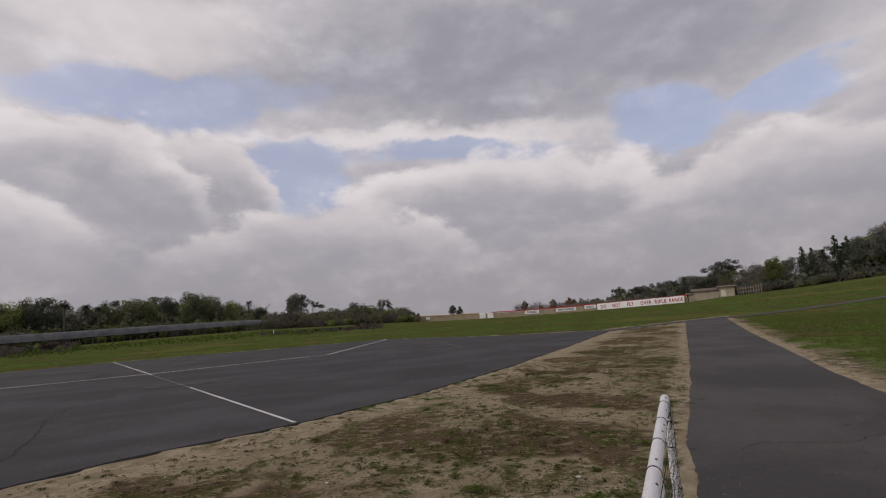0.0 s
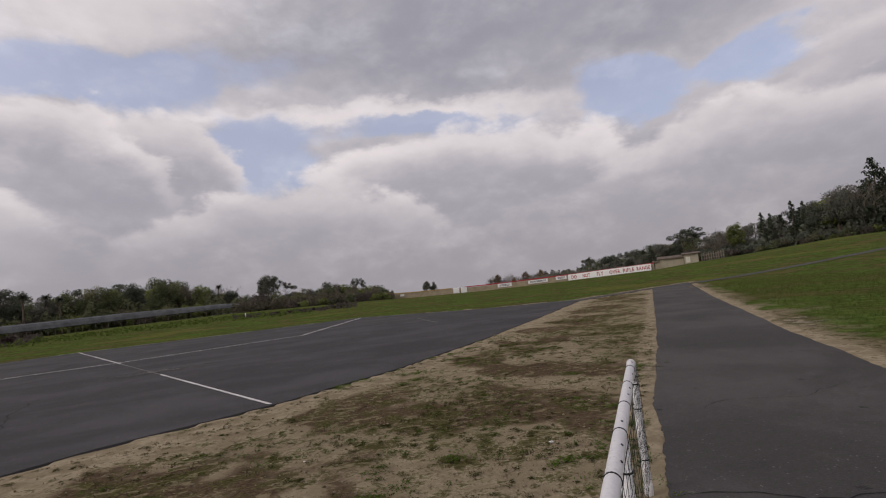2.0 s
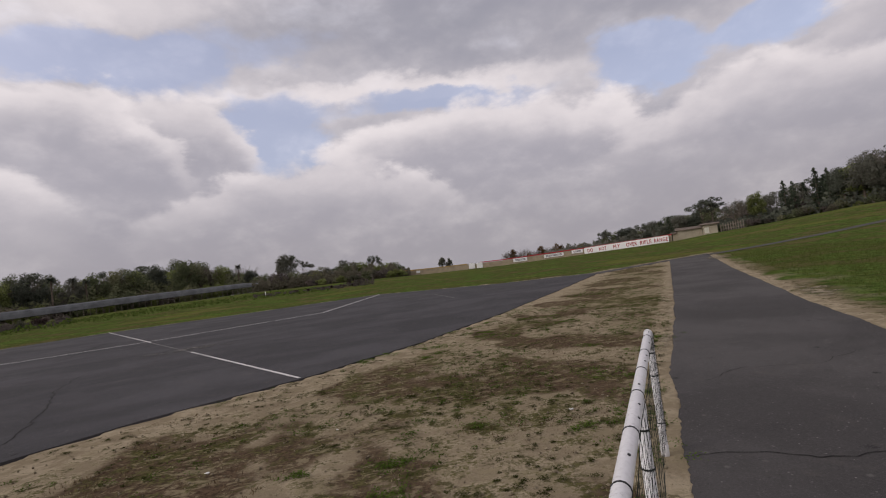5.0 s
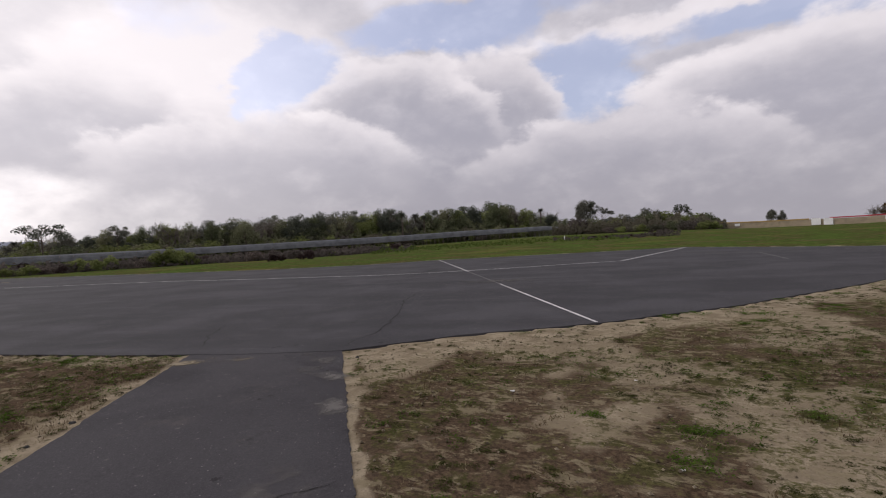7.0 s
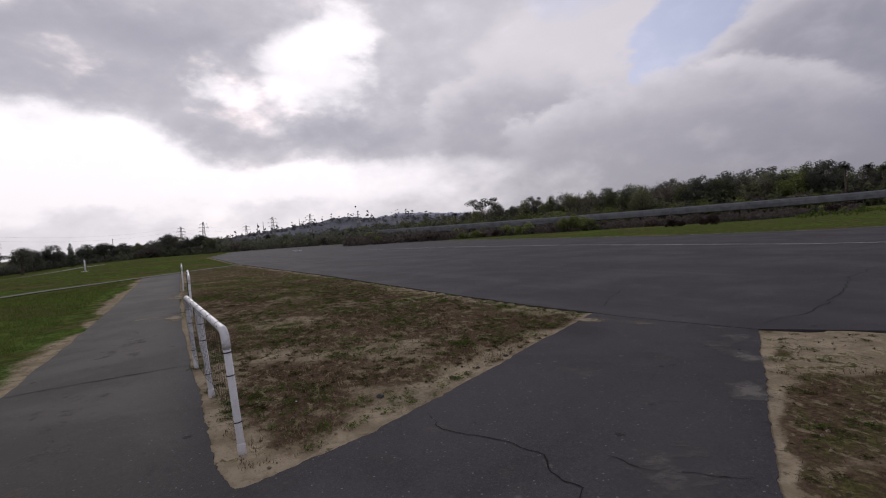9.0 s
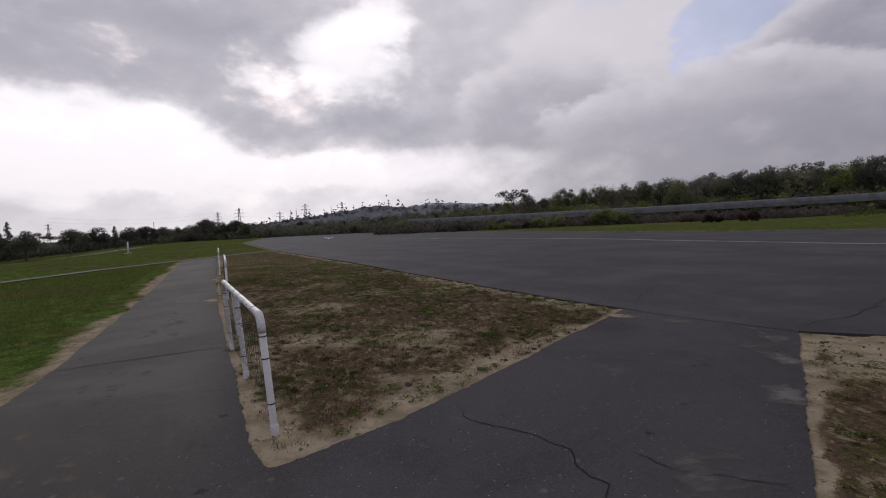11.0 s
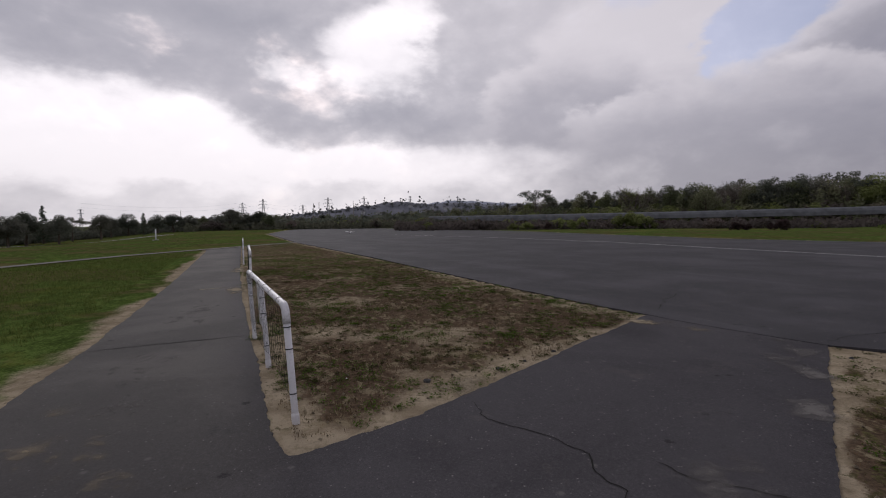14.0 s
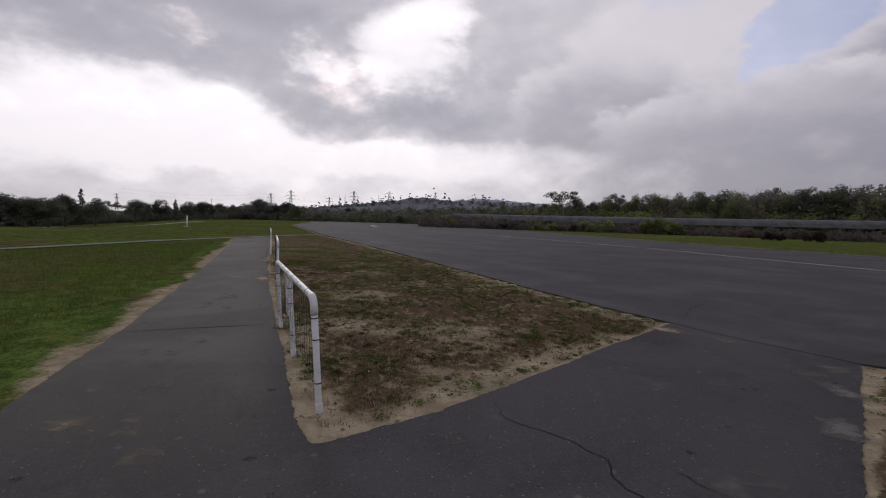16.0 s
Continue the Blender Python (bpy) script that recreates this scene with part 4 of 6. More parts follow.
def make_tall(seed, mat, label):
    """Open tall gum tree: bare trunk, separate tufts."""
    rng = np.random.default_rng(seed)
    t = empty("gum_tree", pose(0, 0, 0), label, "tree", "trees round the field")
    (v, f), tips = trunk_data(rng, 8.6, 0.16, 9, 0.06, 0.42)
    mesh_object("trunk", v, f, M_BARK, t)
    lobes = [(tuple(e + Vector((0, 0, 0.2))), tuple(np.array((0.85, 0.85, 0.6)) * rng.uniform(0.7, 1.4))) for e in tips]
    lobes += [((rng.uniform(-0.5, 0.5), rng.uniform(-0.5, 0.5), 9.2), (0.9, 0.9, 0.8)), ((rng.uniform(-0.8, 0.8), rng.uniform(-0.8, 0.8), 8.0), (1.0, 1.0, 0.7))]
    q, fc = leaf_cloud(rng, lobes, 1500, 0.13)
    foliage("crown", q, fc, mat, t)
    return t


def make_conifer(seed, label, slim=1.0):
    rng = np.random.default_rng(seed)
    t = empty("conifer", pose(0, 0, 0), label, "tree", "conifers at the field edge")
    (v, f), _ = trunk_data(rng, 9.9, 0.2, 0)
    mesh_object("trunk", v, f, M_BARK, t)
    lobes = []
    for i in range(26):
        k = i / 25
        z = 1.0 + 8.8 * k
        r = (1 - k) ** 0.75 * 3.0 * slim + 0.25
        for j in range(3):
            g = rng.uniform(0, 6.28)
            e = r * rng.uniform(0.35, 1.05)
            lobes.append(((math.cos(g) * e * 0.7, math.sin(g) * e * 0.7, z - 0.18 * e), (0.3 + 0.35 * e, 0.3 + 0.35 * e, 0.3)))
    q, fc = leaf_cloud(rng, lobes, 2600, 0.14)
    foliage("crown", q, fc, M_NEEDLE, t)
    return t


def make_palm(seed, label):
    rng = np.random.default_rng(seed)
    t = empty("palm_tree", pose(0, 0, 0), label, "tree", "far palms")
    mesh_object("trunk", *tube_data([(0, 0, -0.4), (0.1, 0, 5), (0.05, 0, 9.1)], [0.22, 0.16, 0.14], 7), M_BARK, t)
    # drooping fronds: two sides of narrow leaflets along each rib
    q = []
    for i in range(80):
        g, rise, l = rng.uniform(0, 6.28), rng.uniform(-1.3, 2.0), rng.uniform(0.55, 0.95)
        o = np.array((math.cos(g), math.sin(g), 0.0))
        side = np.array((-math.sin(g), math.cos(g), 0.0))
        for k in range(6):
            u = (k + 0.5) / 6
            p = np.array((0.05, 0, 9.1)) + o * l * u + np.array((0, 0, rise * l * u - 0.9 * u * u))
            for s_ in (-1, 1):
                e = p + side * s_ * 0.26 * (1.1 - u) + o * 0.16 - np.array((0, 0, 0.1))
                q += [p - o * 0.09, p + o * 0.09, e + o * 0.03, e - o * 0.03]
    q = np.array(q)
    fc = np.arange(len(q)).reshape(-1, 4)
    foliage("crown", q, fc, M_LEAF_DARK, t)
    return t


def make_bare(seed, label):
    rng = np.random.default_rng(seed)
    t = empty("bare_tree", pose(0, 0, 0), label, "tree", "trees round the field")
    pcs = []

    def grow(p, d, l, r, level):
        e = p + d * l
        pcs.append(tube_data([p, p.lerp(e, 0.5) + Vector(rng.normal(size=3)) * l * 0.05, e], [r, r * 0.75, r * 0.5], 4, False))
        if level:
            for _ in range(4 if level > 1 else 3):
                dd = (d + Vector(rng.normal(size=3)) * 0.42 + Vector((0, 0, 0.12))).normalized()
                grow(p.lerp(e, rng.uniform(0.55, 1.0)), dd, l * rng.uniform(0.5, 0.8), r * 0.5, level - 1)

    for k in range(5):
        g = k * 1.3
        grow(Vector((0, 0, -0.2)), Vector((math.cos(g) * 0.35, math.sin(g) * 0.35, 1)).normalized(), 4.0, 0.16, 4)
    v, f = joined(pcs)
    top = max(p.z for p in v)
    v = [p * (10 / top) for p in v]
    mesh_object("bare_crown", v, f, M_TWIG, t)
    return t


def make_shrub(seed, mat, label, count=900):
    rng = np.random.default_rng(seed)
    t = empty("shrub", pose(0, 0, 0), label, "shrub", "shrubs along the field edge")
    pcs = [tube_data([(0, 0, -0.2), (math.cos(g) * 0.8, math.sin(g) * 0.8, 3), (math.cos(g) * 2, math.sin(g) * 2, 7)], [0.2, 0.14, 0.04], 5) for g in np.arange(0, 6.2, 1.05)]
    mesh_object("woody_frame", *joined(pcs), M_TWIG, t)
    lobes = [((rng.uniform(-4, 4), rng.uniform(-4, 4), rng.uniform(1.5, 6.5)), (rng.uniform(2, 3.6), rng.uniform(2, 3.6), rng.uniform(1.6, 3.0))) for _ in range(9)]
    lobes += [((0, 0, 6.5), (3, 3, 3.3))]
    q, fc = leaf_cloud(rng, lobes, count, 0.42)
    foliage("crown", q, fc, mat, t)
    return t


KINDS = {
    "oak": [make_broadleaf(11, M_LEAF, "round green broadleaf tree in a wooded belt"), make_broadleaf(12, M_LEAF, "broad green broadleaf tree in a wooded belt", 1.2), make_broadleaf(13, M_LEAF, "full green broadleaf tree above undergrowth", 0.9)],
    "spring": [make_broadleaf(21, M_LEAF_SPRING, "broadleaf tree in fresh yellow-green leaf", 0.95), make_broadleaf(22, M_LEAF_SPRING, "young tree in pale spring leaf", 0.8)],
    "dark": [make_broadleaf(31, M_LEAF_DARK, "dark dense park tree beside the field", 1.0, 6500), make_broadleaf(32, M_LEAF_DARK, "dark spreading park tree beside the field", 1.2, 7500)],
    "rust": [make_broadleaf(41, M_RUST, "small tree with rust-brown foliage", 1.1)],
    "gum": [make_tall(51, M_LEAF_DARK, "tall open gum tree with bare trunk"), make_tall(52, M_LEAF_DARK, "tall thin gum tree with tufted crown"), make_tall(53, M_LEAF_DARK, "slender gum tree above the treetops")],
    "conifer": [make_conifer(61, "dark pointed conifer at the wood edge"), make_conifer(62, "slim dark conifer above the trees", 0.7)],
    "palm": [make_palm(71, "slim palm with a small round head")],
    "bare": [make_bare(81, "leafless grey tree with fine twigs")],
    "brush": [make_shrub(91, M_BRUSH, "dry brown brush at the field edge"), make_shrub(92, M_BRUSH_GREEN, "grey-green brush along the riverside"), make_shrub(93, M_BRUSH, "bushy reddish-brown shrub in the grass")],
    "thorn": [make_shrub(98, M_THORN, "dark brown thorny bush at the grass edge", 1500), make_shrub(99, M_THORN, "dark leafless bush at the grass edge", 1300)],
    "scrub": [make_shrub(95, M_LEAF, "low green scrub under the trees"), make_shrub(96, M_LEAF_SPRING, "tall yellow-green bush in front of the canopy", 1600)],
}
PLACES = {k: [[] for _ in v] for k, v in KINDS.items()}
pick = random.Random(5)


def plant(kind, az, d, top, wide=1.0, variant=None, sink=0.0):
    """Sets a plant by bearing, distance and the elevation of its top, in degrees."""
    p = spot(az, d)
    h = max(0.6, EYE + d * math.tan(radians(top)) - p.z) + sink
    p.z -= sink
    v = pick.randrange(len(KINDS[kind])) if variant is None else variant
    s = h / 10
    PLACES[kind][v].append(Matrix.Translation(p) @ pose(0, 0, 0, 0, 0, pick.uniform(0, 360)) @ Matrix.Diagonal((s * wide, s * wide, s, 1)))


def belt(az0, az1, step, d0, d1, tops, kinds, wide=(0.9, 1.3), spread=0.45):
    """A loose row of trees whose tops follow the given elevations."""
    a = az0
    while (a - az0) * (a - az1) <= 0:
        top = float(np.interp(a, *zip(*sorted(tops)))) + pick.uniform(-spread, spread * 0.4)
        plant(pick.choice(kinds), a, pick.uniform(d0, d1), top, pick.uniform(*wide))
        a += math.copysign(step * pick.uniform(0.7, 1.3), az1 - az0)

# far side of the field, behind the canopy
TOPS = [(4, 1.7), (8, 2.3), (12, 2.3), (20, 2.7), (24, 4.2), (27, 4.5), (31, 4.2), (34, 4.1), (41, 4.4), (45, 4.3), (50, 4.2), (55, 3.9), (62, 3.5), (68, 3.0), (73, 2.6), (76, 2.0)]
belt(20, 76, 1.5, 210, 225, TOPS, ["oak", "spring", "oak", "dark", "bare", "dark"], (0.8, 1.3), 0.7)
belt(20.8, 76, 1.5, 228, 250, [(a, e - 0.75) for a, e in TOPS], ["oak", "dark", "oak", "spring"], (1.2, 1.8), 0.5)
belt(20, 76, 1.6, 280, 330, [(a, e - 0.3) for a, e in TOPS], ["gum", "oak", "dark", "gum", "bare"], (0.8, 1.3), 1.1)
belt(22, 80, 0.7, 196, 212, [(20, 1.6), (80, 1.5)], ["scrub", "brush", "scrub"], (1.0, 1.6), 0.5)
for az, top, kind, w_ in ((26.3, 4.3, "oak", 1.25), (25.0, 4.1, "oak", 1.1), (30.6, 3.7, "spring", 1.2), (24.2, 3.7, "bare", 1.3), (22.7, 3.5, "spring", 1.1), (21.2, 3.3, "palm", 1.2),
                          (39.2, 4.1, "bare", 1.0), (37.2, 3.8, "palm", 1.2), (35.6, 3.6, "palm", 1.2), (34.6, 3.3, "palm", 1.2), (33.2, 3.0, "palm", 1.4), (41.8, 3.8, "gum", 1.0), (44.8, 3.8, "oak", 1.4),
                          (47.2, 3.7, "oak", 1.3), (50.4, 3.8, "oak", 1.2), (54.4, 3.7, "oak", 1.0), (57.6, 3.7, "oak", 0.9), (55.7, 3.5, "gum", 0.8), (61.2, 3.7, "bare", 1.2), (61.9, 3.6, "spring", 1.1),
                          (66.0, 3.4, "gum", 1.0), (71.6, 3.6, "gum", 1.5), (70.2, 3.2, "dark", 0.8), (73.6, 2.2, "palm", 1.2), (74.9, 2.2, "palm", 1.2), (42.3, 2.6, "rust", 1.2), (59.0, 2.5, "spring", 1.0)):
    plant(kind, az, 205 + (az * 7) % 20, top, w_)
plant("dark", 16.4, 205, 4.0, 0.95, 0)
plant("gum", 14.6, 205, 2.9, 1.2, 1)
plant("gum", 15.8, 206, 3.7, 1.0, 1)
# to the near side of the canopy, towards the range wall
belt(19.5, 3.0, 0.55, 190, 230, [(3, 1.25), (7, 1.9), (10, 2.3), (12, 1.9), (16, 2.0), (20, 2.1)], ["oak", "oak", "brush", "dark", "scrub"], (1.0, 1.5))
belt(14, 3.2, 0.5, 165, 178, [(3, 0.9), (14, 0.7)], ["brush", "scrub", "brush"], (1.0, 1.7), 0.4)
for az, top in ((6.7, 2.6), (6.1, 2.3), (10.1, 2.5)):
    plant("gum", az, 215, top, 0.9)
plant("dark", -1.2, 230, 1.5, 1.0, 0)
plant("dark", -2.0, 232, 1.3, 0.8, 1)
# behind the wall
for az in np.arange(-8.6, -15.2, -0.45):
    plant(pick.choice(["bare", "rust", "bare", "gum"]), float(az), 240, 1.15 + pick.uniform(-0.35, 0.3), 0.95)
plant("gum", -19.9, 215, 2.15, 1.0, 0)
plant("gum", -19.5, 216, 1.9, 1.0, 2)
belt(-15.5, -30, 0.5, 225, 260, [(-30, 3.2), (-28, 2.9), (-25, 2.4), (-22, 2.0), (-18, 1.35), (-15.5, 0.9)], ["dark", "conifer", "dark", "oak", "gum"], (1.1, 1.6), 0.5)
belt(-24, -47, 0.8, 185, 215, [(-47, 6.0), (-42, 5.0), (-38, 4.2), (-34, 3.6), (-30, 3.1), (-24, 1.9)], ["dark", "oak", "conifer", "dark", "gum"], (1.0, 1.5), 0.6)
belt(-30, -48, 0.8, 165, 178, [(-48, 3.6), (-42, 3.3), (-36, 2.5), (-30, 2.0)], ["dark", "scrub", "brush", "oak"], (1.1, 1.7), 0.6)
belt(-31, -49, 0.55, 158, 163, [(-49, 2.2), (-40, 1.8), (-31, 1.1)], ["scrub", "brush", "scrub"], (1.2, 1.8), 0.35)
for az, top, kind, w_ in ((-30.4, 4.0, "gum", 1.3), (-29.6, 3.7, "gum", 1.2), (-32.6, 3.5, "bare", 1.0), (-34.3, 3.9, "spring", 1.2), (-36.6, 4.4, "conifer", 0.9), (-37.3, 4.2, "conifer", 0.9),
                          (-39.1, 5.1, "conifer", 0.8), (-40.0, 4.9, "conifer", 0.8), (-41.6, 5.0, "spring", 1.1), (-45.2, 7.7, "conifer", 1.0), (-45.9, 6.6, "conifer", 1.1), (-44.4, 6.3, "bare", 1.0), (-43.4, 5.9, "dark", 1.0), (-42.4, 5.6, "dark", 1.1), (-46.8, 6.2, "dark", 1.2), (-41.0, 4.9, "dark", 1.1), (-47.8, 6.4, "dark", 1.2), (-26.3, 2.6, "conifer", 0.9)):
    plant(kind, az, 172 - abs(az) * 0.2, top, w_)
# river brush between the grass strip and the canopy, and on towards the hills
belt(36, 86, 0.6, 96, 138, [(36, 0.1), (50, 0.15), (86, 0.2)], ["brush", "thorn", "brush", "scrub"], (0.9, 1.7), 0.5)
belt(80, 108, 0.4, 150, 215, [(80, 0.5), (108, 0.45)], ["brush", "scrub", "brush", "dark"], (1.2, 2.0), 0.4)
belt(76, 104, 0.5, 330, 520, [(76, 1.9), (88, 1.3), (97, 0.9), (104, 0.8)], ["dark", "oak", "gum", "dark", "brush"], (1.2, 1.7), 0.5)
for az, top, w_ in ((51.9, -0.2, 1.0), (51.2, -0.3, 1.2), (50.6, -0.4, 1.1), (48.8, -0.3, 1.0), (48.0, 0.05, 1.1), (47.6, 0.0, 0.9)):
    plant("thorn", az, 84, top, w_)
for az, top, w_ in ((61.6, 1.15, 0.9), (60.6, 0.8, 1.0), (62.7, 0.8, 1.1), (59.7, 0.4, 1.2), (66.6, 0.6, 0.9), (69.0, 0.45, 1.1)):
    plant("scrub", az, 100, top, w_, 1)
for az, d, top in ((8.9, 95, 0.0), (9.6, 100, 0.05), (10.6, 97, -0.2), (11.6, 95, -0.2), (12.6, 94, -0.25), (14.2, 93, -0.35), (15.6, 92, -0.4)):
    plant("thorn", az, d, top, 1.3)
# park trees on the far left, with the cars behind them
for az, top, kind, w_ in ((123.8, 0.8, "dark", 1.1), (122.6, 1.2, "dark", 1.0), (121.4, 1.6, "conifer", 0.8), (120.3, 0.9, "dark", 0.9), (119.3, 0.6, "gum", 1.2), (117.1, 0.95, "dark", 1.0), (116.3, 0.7, "dark", 0.9), (114.9, 1.0, "dark", 0.9),
                          (113.6, 0.95, "conifer", 1.0), (112.4, 0.9, "dark", 0.9), (111.0, 0.95, "dark", 1.25), (109.6, 0.8, "dark", 1.2), (108.2, 0.75, "oak", 1.1), (106.9, 0.9, "dark", 1.1), (105.6, 1.5, "dark", 1.2), (104.3, 1.1, "dark", 1.1), (102.6, 1.25, "dark", 1.35), (101.9, 0.9, "oak", 1.1),
                          (125.4, 0.8, "dark", 1.2), (127.2, 1.1, "dark", 1.2), (129.0, 0.8, "dark", 1.1)):
    plant(kind, az, 150 + (az * 13) % 22, top + 0.3, w_ * (1.1 if kind == "conifer" else 1.4))
belt(101, 132, 0.9, 174, 186, [(101, 1.0), (106, 1.1), (112, 0.75), (118, 0.2), (122, 0.8), (132, 0.7)], ["dark", "dark", "oak"], (1.3, 2.0), 0.6)

for kind, protos in KINDS.items():
    for v, proto in enumerate(protos):
        spots = PLACES[kind][v]
        for m in spots[1:]:
            copy_thing(proto, m)
        if spots:
            proto.matrix_basis = spots[0]
        else:
            plant(kind, 140 + v, 260, 1.5)
            proto.matrix_basis = PLACES[kind][v][-1] if PLACES[kind][v] else pose(-180, -190, -3)


def thicket(az0, az1, d0, d1, tops, count, mat, label, seed, size=0.3, gaps=-9.0):
    """The undergrowth below a belt of trees, as a drift of leaf sprays."""
    rng = np.random.default_rng(seed)
    az = rng.uniform(az0, az1, count)
    d = rng.uniform(d0, d1, count)
    body = np.array([noise.noise((a * 1.5, b * 0.25, seed)) for a, b in zip(az, d)])
    az, d, body = az[body > gaps], d[body > gaps], body[body > gaps]
    count = len(az)
    x, y = -np.sin(np.radians(az)) * d, np.cos(np.radians(az)) * d
    base = land(x, y)
    lump = np.array([noise.noise((a * 0.9, 0.0, seed)) * 0.35 + noise.noise((a * 3.1, 4.0, seed)) * 0.35 for a in az])
    top = EYE + d * np.tan(np.radians(np.interp(az, *zip(*sorted(tops))) + lump))
    z = base + (np.maximum(top - base, 0.35) * (0.75 + 0.9 * body)) * rng.random(count) ** 0.8
    p = np.stack([x, y, z], -1)
    n = np.stack([-x / d, -y / d, np.full(count, 0.8)], -1) + rng.normal(size=(count, 3)) * 0.6
    a = np.cross(n, rng.normal(size=(count, 3)))
    a /= np.linalg.norm(a, axis=1)[:, None]
    b = np.cross(n, a)
    b /= np.linalg.norm(b, axis=1)[:, None]
    s = size * rng.uniform(0.6, 1.5, (count, 1))
    q = np.stack([p - a * s, p - b * s * 0.6, p + a * s, p + b * s * 0.6], 1).reshape(-1, 3)
    ob = foliage("undergrowth", q, np.arange(count * 4).reshape(-1, 4), mat, None)
    tagged(ob, label, "undergrowth", kind="stuff")


thicket(19, 78, 206, 226, [(19, 1.3), (24, 2.2), (30, 2.1), (36, 1.9), (45, 1.9), (60, 1.8), (70, 1.6), (78, 1.0)], 30000, M_LEAF, "dense green undergrowth of a wooded belt", 3, 0.45)
thicket(2.6, 20, 182, 196, [(2.6, 0.7), (7, 1.3), (12, 1.3), (20, 1.2)], 11000, M_BRUSH_GREEN, "dense grey-green thicket beside the range wall", 4, 0.4)
thicket(-50, -28, 160, 178, [(-50, 3.0), (-42, 2.7), (-36, 1.9), (-30, 1.2), (-28, 0.8)], 16000, M_LEAF_DARK, "dark undergrowth along the field edge", 5, 0.4)
thicket(-30, -13, 222, 240, [(-30, 1.6), (-22, 1.0), (-13, 0.6)], 9000, M_LEAF_DARK, "dark thicket behind the range buildings", 6, 0.45)
thicket(6.8, 20, 88, 99, [(6.8, -0.1), (9, -0.1), (11, -0.4), (15, -0.6), (20, -0.8)], 6000, M_BRUSH, "low brown brush in the far grass", 17, 0.14, 0.08)
thicket(12, 41, 82, 110, [(12, -0.75), (20, -0.72), (26, -0.55), (32, -0.38), (41, -0.5)], 7000, M_WEEDY, "rank dark green weeds across the far grass", 18, 0.16, 0.05)
thicket(36, 88, 98, 140, [(36, -0.25), (45, -0.2), (60, -0.1), (88, 0.0)], 30000, M_BRUSH, "brown riverside brush beyond the grass strip", 7, 0.3)
thicket(78, 110, 150, 210, [(78, 0.3), (95, 0.2), (110, 0.0)], 16000, M_BRUSH_GREEN, "grey-green riverside brush under the hills", 8, 0.45)
thicket(74, 106, 330, 480, [(74, 1.5), (88, 1.0), (97, 0.6), (106, 0.5)], 14000, M_LEAF_DARK, "dark woods along the river below the hills", 9, 0.9)
thicket(100, 133, 172, 184, [(100, 0.8), (108, 0.55), (114, 0.2), (118, -0.1), (124, -0.3), (133, -0.4)], 15000, M_LEAF_DARK, "dark hedge beyond the park trees", 10, 0.35)

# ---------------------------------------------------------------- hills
# Distance haze is put into this base colour, lightened and greyed to blue.
M_HILL = plain_material("haze_tinted_wooded_hillside", (0.195, 0.20, 0.222), 1.0, 0.25, 0.02, spec=0.0)
# Further off, so more haze is mixed into its colour: paler and bluer.
M_HILL_FAR = plain_material("haze_tinted_far_hillside", (0.34, 0.36, 0.42), 1.0, 0.12, 0.006, spec=0.0)


def hill(name, d, profile, mat, label, bumps, depth):
    az0, az1 = profile[0][0], profile[-1][0]
    n = int((az1 - az0) / 0.12)
    vs, fs = [], []
    for i in range(n + 1):
        a = az0 + (az1 - az0) * i / n
        e = float(np.interp(a, *zip(*profile)))
        z = EYE + d * math.tan(radians(e)) + bumps * (noise.noise((a * 1.4, 3.0, d)) + abs(noise.noise((a * 7.0, 1.0, d))))
        u = Vector((-math.sin(radians(a)), math.cos(radians(a)), 0))
        for k, (o, s) in enumerate(((-0.5, -0.2), (-0.3, 0.35), (-0.12, 0.75), (0, 1.0), (0.5, 0.2))):
            j = noise.noise((a * 2.2, k * 3.1, d)) * bumps * 0.7 * (k in (1, 2))
            vs.append(u * (d + o * depth) + Vector((0, 0, z * s + j)))
        if i:
            for k in range(4):
                b = i * 5 + k
                fs.append((b - 5, b, b + 1, b - 4))
    return tagged(mesh_object(name, vs, fs, mat, smooth=True), label, "hill", kind="structure")


hill("backdrop", 1300, [(70, 0.3), (73, 1.5), (76, 1.9), (80, 2.25), (84, 2.1), (86.5, 2.35), (88.3, 2.4), (91, 1.95), (94, 1.6), (98, 1.15), (101, 0.8), (104, 0.9), (107, 0.8), (110, 0.3), (114, 0.0)], M_HILL, "low wooded hills with scattered houses, haze in their colour", 5, 300)
hill("backdrop", 2600, [(66, 0.5), (72, 2.0), (75, 2.1), (79, 2.4), (81, 2.5), (84, 2.2), (90, 1.6), (100, 0.8), (106, 0.6)], M_HILL_FAR, "distant hills with pale haze in their colour", 8, 500)
# Leaf colours carry the haze too, greyed to sit with the hill.
M_HILL_LEAF = leaf_material("haze_greyed_hill_trees", (0.105, 0.110, 0.108), (0.175, 0.180, 0.178))
thicket(71, 101, 1262, 1292, [(71, 0.6), (73, 1.5), (76, 1.95), (80, 2.3), (84, 2.2), (86.5, 2.45), (88.3, 2.5), (91, 2.05), (94, 1.7), (98, 1.25), (101, 0.9)], 9000, M_HILL_LEAF, "woods covering the far hillside, haze in their colour", 12, 3.2, -0.12)
M_HOUSE = plain_material("pale_house_wall", (0.42, 0.42, 0.43), 0.9, 0.1)
M_HROOF = plain_material("grey_house_roof", (0.20, 0.19, 0.20), 0.9, 0.15)
hp = random.Random(8)
